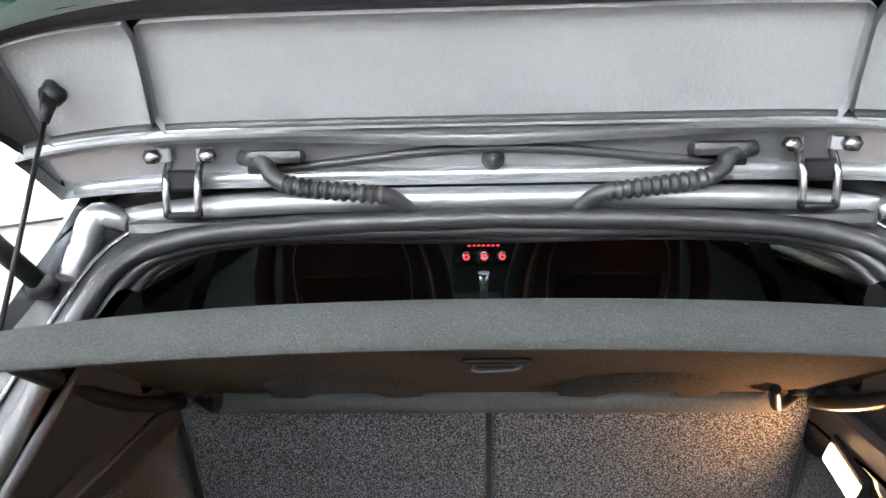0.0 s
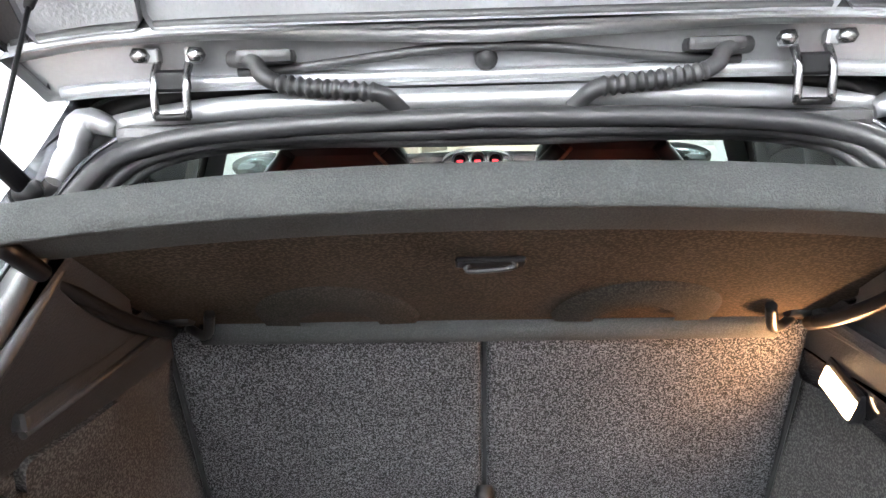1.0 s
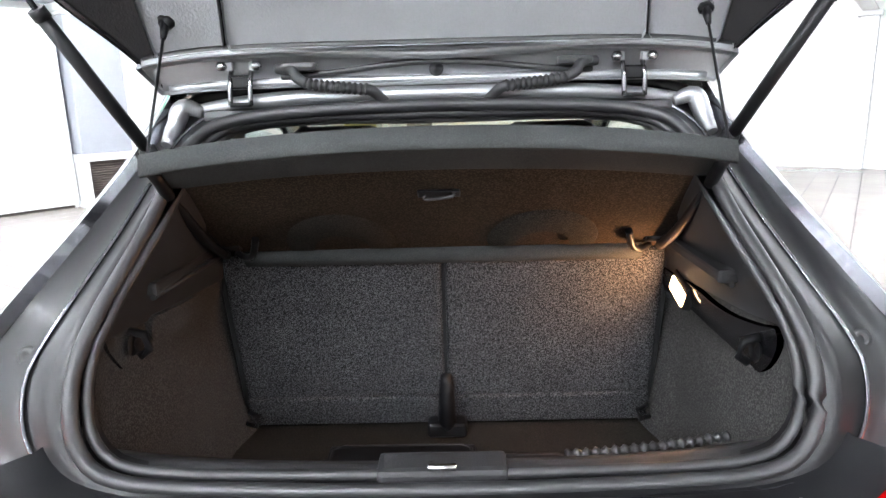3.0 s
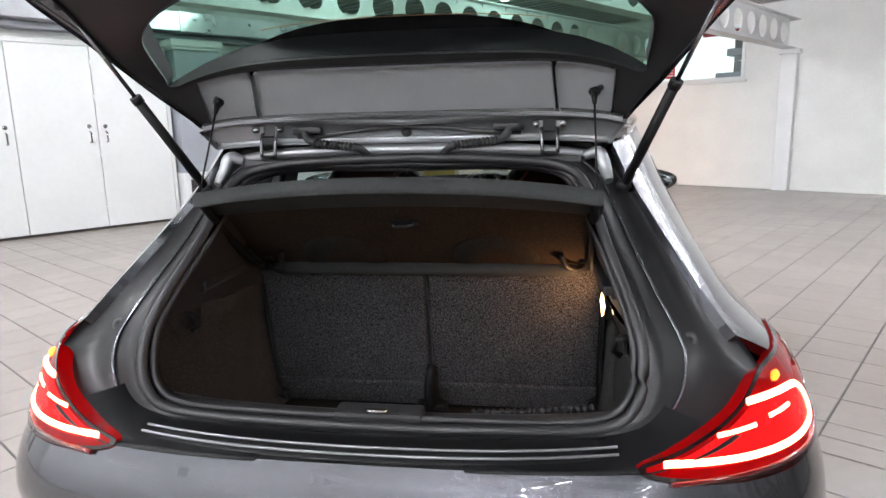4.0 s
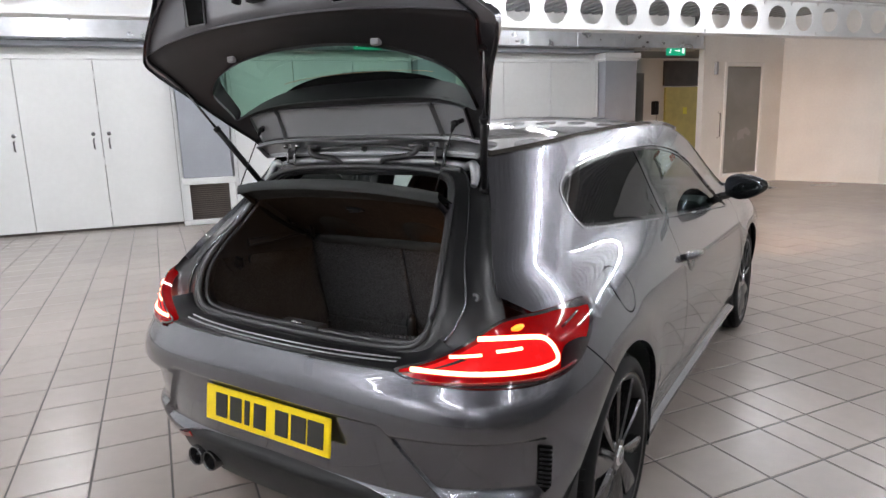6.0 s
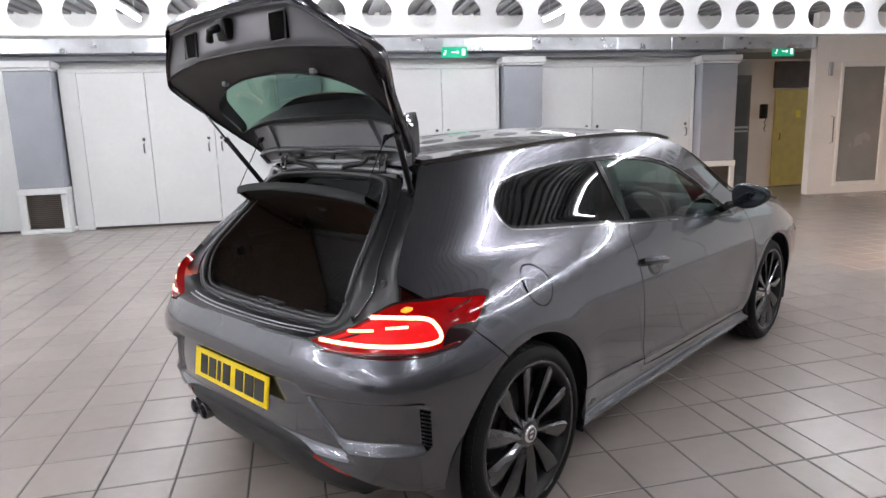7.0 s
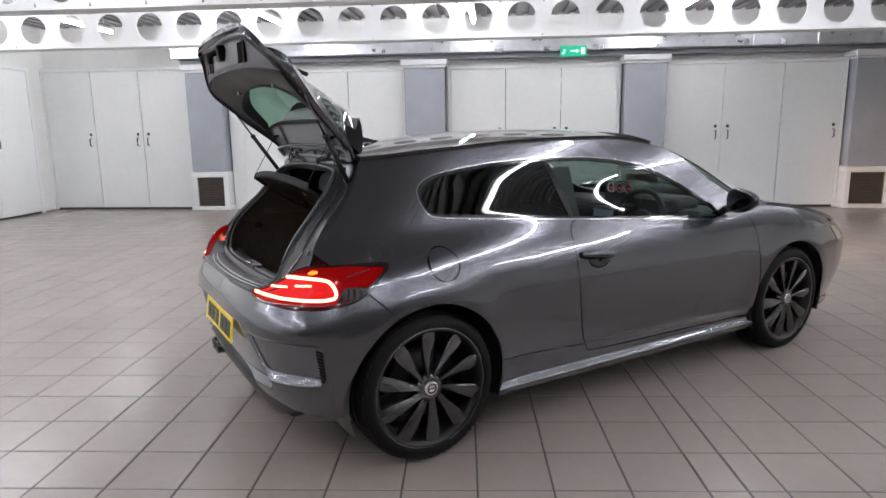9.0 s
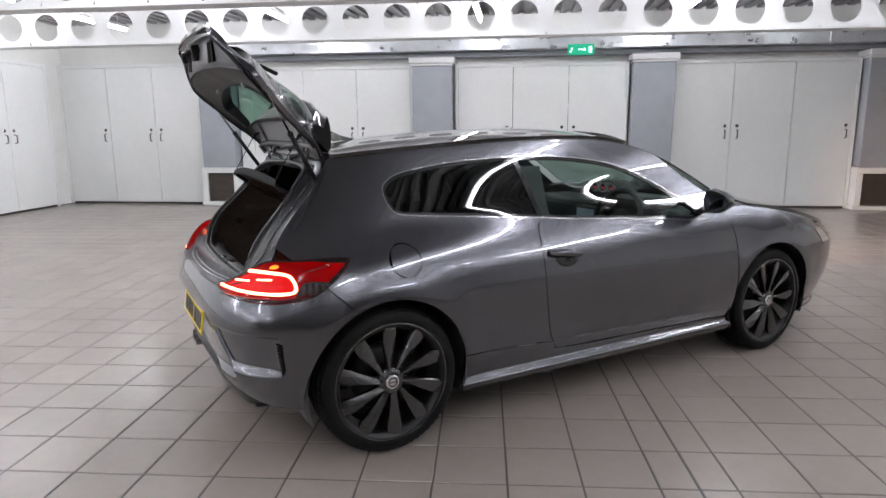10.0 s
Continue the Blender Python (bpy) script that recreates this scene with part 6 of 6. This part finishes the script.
for sx in (1, -1):
    rows = []
    for q in np.linspace(0, math.pi, 18):
        c = Vector((0.19 * sx, 0, 0))
        v0 = (0.19 * sx + 0.105 * math.cos(q)) / 0.43
        u0 = 0.12 + 0.33 * math.sin(q)
        rows.append((u0, v0))
    bm = loft([[shelf_at(u, v, -0.0045) for u, v in rows], [shelf_at(u * 0.94 + 0.0, v * 1.0 - (v - 0.19 * sx / 0.43) * 0.06, -0.014) for u, v in rows], [shelf_at(0.12 + (u - 0.12) * 0.5, 0.19 * sx / 0.43 + (v - 0.19 * sx / 0.43) * 0.5, -0.016) for u, v in rows]], closed=False)
    part("moulded_bulge", bm, M_LINING, shelf)
    cord = tagged(thing("lifting_cord"), "thin black shelf lifting cord hung from tailgate", "cord", "shelf cords")
    p, q = Vector(tuple(gate(0.2, 0.80 * sx, -0.034))), shelf_at(1.0, 0.97 * sx, 0.008)
    part("cord", tube([p, q], 0.0022, 6), M_BLACK, cord)
    part("cord_tip", tube([p, p.lerp(q, 0.12)], lambda f: 0.008 - 0.004 * f, 8), M_BLACK, cord)

# ---- loose things in the boot ----
mat_set = tagged(thing("floor_mats"), "black carpet floor mats stacked in the boot", "floor mat")
for k, (x0, x1, y0, y1, z) in enumerate(((-0.27, 0.13, -0.42, -0.03, 0.491), (-0.25, 0.06, -0.41, -0.01, 0.509), (0.05, 0.26, -0.40, -0.04, 0.500))):
    part("mat", box((x0, y0, z), (x1, y1, z + 0.016), 0.007, 2), M_BLACK, mat_set)
    part("mat_binding", tube([(x0 + 0.01, y0 + 0.01, z + 0.012), (x0 + 0.01, y1 - 0.02, z + 0.012), (x0 + 0.03, y1 - 0.004, z + 0.012), (x1 - 0.03, y1 - 0.004, z + 0.012), (x1 - 0.01, y1 - 0.02, z + 0.012), (x1 - 0.01, y0 + 0.01, z + 0.012)], 0.006, 6), M_TRIM, mat_set)
# Ribbed tube stands in for an unidentified ribbed edge at the sill.
rib = tagged(thing("ribbed_hose"), "dark ribbed strip lying on the boot sill", "hose")
part("hose", tube([(0.17 + 0.235 * f, -0.437 + 0.022 * f * f, 0.750 + 0.012 * f) for f in np.linspace(0, 1, 120)], lambda f: 0.006 + 0.0022 * math.sin(f * 110), 10), M_GATETRIM, rib)

# ---- cabin ----
M_PIPING = mat("brown seat piping", (0.30, 0.16, 0.10), 0.5)
spline_xz = [(p[0], p[1]) for p in spline([(-0.17, 0.25, 0), (-0.165, 0.42, 0), (-0.12, 0.50, 0), (0.0, 0.52, 0), (0.12, 0.50, 0), (0.165, 0.42, 0), (0.17, 0.25, 0)], 6)]
part("cabin_floor", box((-0.68, 0.25, 0.26), (0.68, 2.3, 0.32)), M_BLACK, car)
part("headliner", loft([[Vector(tuple(top_sheet(y, v))) - Vector((0, 0, 0.03)) for v in np.linspace(-0.95, 0.95, 20)] for y in np.linspace(-0.13, 1.40, 24)], closed=False), M_TRIM, car, "dark headlining")
part("rear_header", box((-0.39, -0.165, 1.206), (0.39, -0.10, 1.230), 0.012, 2), M_TRIM, car)
part("roof_flange", tube([(x, -0.156 + 0.02 * (abs(x) / 0.40) ** 4, 1.248 - 0.020 * (abs(x) / 0.40) ** 4) for x in np.linspace(-0.40, 0.40, 40)], 0.0125, 10), M_EDGE, car, "painted steel roof flange")
for sx in (1, -1):
    part("flange_gusset", tube(spline([(0.395 * sx, -0.145, 1.226), (0.425 * sx, -0.15, 1.235), (0.438 * sx, -0.16, 1.205), (0.445 * sx, -0.185, 1.175)], 5), lambda f: 0.010 + 0.006 * math.sin(f * math.pi), 8), M_EDGE, car)
for sx in (1, -1):
    part("inner_quarter", loft([[Vector((sx * (side_x(y, z) - 0.035), y, z)) for y in np.linspace(0.12, 0.82, 14)] for z in np.linspace(0.73, 0.93, 8)], closed=False), M_TRIM, car)
    part("inner_door", loft([[Vector((sx * (side_x(y, z) - 0.06), y, z)) for y in np.linspace(0.86, 2.05, 16)] for z in np.linspace(0.32, 0.89, 8)], closed=False), M_TRIM, car)
    part("inner_pillar", loft([[Vector((sx * (side_x(y, z) - 0.03), y, z)) for z in np.linspace(0.95, 1.24, 8)] for y in np.linspace(-0.08, 0.07, 5)], closed=False), M_TRIM, car)
    # front seat
    s = part("front_seat", moved(box((-0.26, 0.0, 0.0), (0.26, 0.13, 0.66), 0.055, 5), pose(0.365 * sx, 1.03, 0.50, 12)), M_LEATHER, car, "black leather front seat")
    for v in s.data.vertices:
        t = max(0.0, (v.co.z - 0.88) / 0.27)
        v.co.x = 0.365 * sx + (v.co.x - 0.365 * sx) * (1 - 0.42 * t * t)
    for e in (1, -1):
        edge = spline([(0.365 * sx + 0.262 * e, 1.0, 0.56), (0.365 * sx + 0.258 * e, 0.945, 0.84), (0.365 * sx + 0.205 * e, 0.905, 1.02), (0.365 * sx + 0.13 * e, 0.885, 1.12)], 6)
        part("seat_bolster", tube(edge, lambda f: 0.034 - 0.012 * f, 12), M_LEATHER, s)
        if e == -sx:
            part("seat_piping", tube([p + Vector((-0.024 * e, -0.026, 0)) for p in map(Vector, edge)], 0.005, 6), M_PIPING, s, "brown seat piping")
    part("seat_stitch", tube([(0.365 * sx + x, 1.026 - 0.212 * z - 0.004, 0.5 + 0.978 * z) for x, z in spline_xz], 0.0022, 6), M_TRIMLIGHT, s, "pale stitched seam")
    part("seat_pocket", moved(box((-0.15, -0.012, 0.08), (0.15, 0.004, 0.38), 0.008, 2), pose(0.365 * sx, 1.026, 0.50, 12)), M_BLACK, s)
    part("seat_cushion", box((0.365 * sx - 0.25, 1.05, 0.34), (0.365 * sx + 0.25, 1.62, 0.52), 0.06, 4), M_LEATHER, s)
    part("inner_door_pillar", loft([[Vector((sx * (side_x(y, z) - 0.03), y, z)) for z in np.linspace(0.88, 1.2, 8)] for y in np.linspace(0.76, 0.92, 5)], closed=False), M_TRIM, car)
part("centre_console", box((-0.11, 1.1, 0.30), (0.11, 1.95, 0.55), 0.03, 3), M_BLACK, car)
part("gear_lever", tube([(0.028, 1.63, 0.54), (0.028, 1.61, 0.61), (0.028, 1.60, 0.69)], lambda f: 0.012 + 0.011 * f, 12), M_CHROME, car, "chrome topped gear lever")
dash = part("dashboard", box((-0.70, 1.88, 0.60), (0.70, 2.25, 0.90), 0.07, 4), M_BLACK, car, "black dashboard with lit controls")
part("centre_stack", box((-0.115, 1.80, 0.48), (0.183, 1.96, 0.87), 0.03, 3), M_BLACK, dash)
part("control_panel", box((-0.096, 1.79, 0.665), (0.164, 1.83, 0.785), 0.02, 3), M_GLOSSBLACK, dash)
for x in (-0.041, 0.034, 0.109):
    part("dial", moved(lathe([(-0.018, 0.0), (-0.018, 0.017), (0.0, 0.022)], 20, "y"), pose(x, 1.785, 0.712)), M_CHROME, dash)
    part("dial_light", moved(lathe([(-0.0195, 0.008), (-0.0195, 0.013)], 20, "y"), pose(x, 1.785, 0.712)), M_SCREEN, dash)
for k in range(7):
    part("button_light", box((-0.034 + 0.02 * k, 1.786, 0.754), (-0.023 + 0.02 * k, 1.789, 0.759)), M_SCREEN, dash)
part("screen", box((-0.066, 1.797, 0.80), (0.134, 1.801, 0.86)), M_SCREENW, dash)
part("instrument_pod", moved(box((0.19, 1.86, 0.86), (0.53, 2.1, 0.97), 0.05, 3), pose(0, 0, 0)), M_BLACK, dash)
hood = [(0.038 + 0.155 * math.cos(t) * (1 + 0.12 * math.sin(t)), 0.955 + 0.085 * math.sin(t) ** 0.7) for t in np.linspace(0, math.pi, 24)]
part("gauge_hood", loft([[Vector((x, y, z)) for x, z in hood] for y in (1.90, 1.94, 2.08)], closed=False), M_BLACK, dash)
part("gauge_base", box((-0.115, 1.94, 0.88), (0.19, 2.08, 0.985), 0.02, 2), M_BLACK, dash)
for x in (-0.038, 0.038, 0.114):
    gauge = part("gauge", moved(lathe([(-0.02, 0.026), (-0.024, 0.030), (-0.018, 0.034), (0.03, 0.034)], 24, "y"), pose(x, 1.94, 0.996)), M_STEEL, dash, "small round dial with pale rim")
    part("dial_face", moved(lathe([(-0.012, 0.0), (-0.012, 0.027)], 24, "y"), pose(x, 1.94, 0.996)), M_BLACK, gauge)
    part("needle", moved(box((-0.012, -0.016, -0.005), (0.012, -0.013, 0.005)), pose(x, 1.94, 0.992)), M_SCREEN, gauge, "red lit needle")
ring_pts = [(0.36 + 0.185 * math.cos(t), 1.74 + 0.055 * math.sin(t), 0.835 + 0.175 * math.sin(t)) for t in np.linspace(0, math.tau, 48, endpoint=False)]
wheel_s = part("steering_wheel", tube(ring_pts, 0.016, 10, closed=True), M_LEATHER, car, "black leather steering wheel")
part("airbag", moved(lathe([(-0.02, 0.0), (-0.015, 0.06), (0.02, 0.075), (0.05, 0.06)], 24, "y"), pose(0.36, 1.75, 0.83, -15)), M_BLACK, wheel_s)
for t in (0.0, math.pi, -math.pi / 2):
    part("spoke", tube([(0.36 + 0.05 * math.cos(t), 1.75 + 0.015 * math.sin(t), 0.83 + 0.05 * math.sin(t)), (0.36 + 0.18 * math.cos(t), 1.74 + 0.054 * math.sin(t), 0.835 + 0.17 * math.sin(t))], 0.014, 8), M_CHROME, wheel_s)
part("interior_mirror", moved(box((-0.11, -0.015, -0.035), (0.11, 0.02, 0.035), 0.014, 3), pose(0.0, 1.62, 1.26, 10)), M_BLACK, car)
boot_light = bpy.data.lights.new("boot_lamp_light", "AREA")
boot_light.shape, boot_light.size, boot_light.size_y = "RECTANGLE", 0.06, 0.03
boot_light.energy, boot_light.color = 0.55, (1.0, 0.50, 0.22)
bl = new("boot_lamp_light", boot_light)
bl.matrix_basis = look((0.447, -0.05, 0.868), (-0.2, 0.02, 0.92))

# head lamps, switched on
for sx in (1, -1):
    d = bpy.data.lights.new("head_lamp_beam", "SPOT")
    d.energy, d.color, d.spot_size, d.spot_blend, d.shadow_soft_size = 520, (1.0, 0.56, 0.27), radians(44), 0.9, 0.05
    o = new("head_lamp_beam", d)
    o.matrix_basis = look((0.60 * sx, 3.62, 0.62), (1.4 * sx + 0.3, 12.0, 0.3))

# ---- floor tiles ----
PITCH, JOINT = 0.2975, 0.007
LAID = pose(1.575, -0.5625, 0, 0, 0, 3.0)
tile_me = {}


def tile_mesh(w, d):
    key = (round(w, 3), round(d, 3))
    if key not in tile_me:
        bm = bmesh.new()
        e = 0.0025
        lo = [bm.verts.new((x, y, -0.003)) for x, y in ((0, 0), (w, 0), (w, d), (0, d))]
        hi = [bm.verts.new((x, y, 0.0)) for x, y in ((e, e), (w - e, e), (w - e, d - e), (e, d - e))]
        bm.faces.new(hi)
        for i in range(4):
            bm.faces.new((lo[i], lo[(i + 1) % 4], hi[(i + 1) % 4], hi[i]))
        me = bpy.data.meshes.new("tile")
        bm.to_mesh(me)
        bm.free()
        me.materials.append(M_FLOOR)
        tile_me[key] = me
    return tile_me[key]


rest_v, rest_f = [], []
rnd = random.Random(4)
count = 0
for i in range(-34, 37):
    for j in range(-44, 38):
        u, n = i * PITCH, j * PITCH
        at = LAID @ Vector((u, n, 0))
        if at.x < LEFT - 0.15 or at.x > RIGHT - 0.2 or at.y < REAR - 0.1 or at.y > 9.6:
            continue
        cells = [(u, PITCH - JOINT)] if i != 0 else [(u, PITCH / 2 - 0.004), (u + PITCH / 2 + 0.005, PITCH / 2 - 0.010)]
        for uu, w in cells:
            d = PITCH - JOINT
            z = rnd.uniform(-0.0012, 0.0)
            near = -3.0 < at.x < 3.4 and -1.6 < at.y < 2.2 and count < 300
            if near:
                t = new("tile", tile_mesh(w, d))
                t.parent = floor
                t.matrix_basis = LAID @ pose(uu, n, z)
                count += 1
            else:
                e = 0.0025
                k = len(rest_v)
                rest_v += [(uu, n, -0.003), (uu + w, n, -0.003), (uu + w, n + d, -0.003), (uu, n + d, -0.003), (uu + e, n + e, z), (uu + w - e, n + e, z), (uu + w - e, n + d - e, z), (uu + e, n + d - e, z)]
                rest_f += [(k + 4, k + 5, k + 6, k + 7), (k, k + 1, k + 5, k + 4), (k + 1, k + 2, k + 6, k + 5), (k + 2, k + 3, k + 7, k + 6), (k + 3, k, k + 4, k + 7)]
me = bpy.data.meshes.new("tiles")
me.from_pydata(rest_v, [], rest_f)
me.materials.append(M_FLOOR)
t = new("tiles", me)
t.parent = floor
t.matrix_basis = LAID
tagged(t, "grey ceramic floor tiles", kind="stuff")
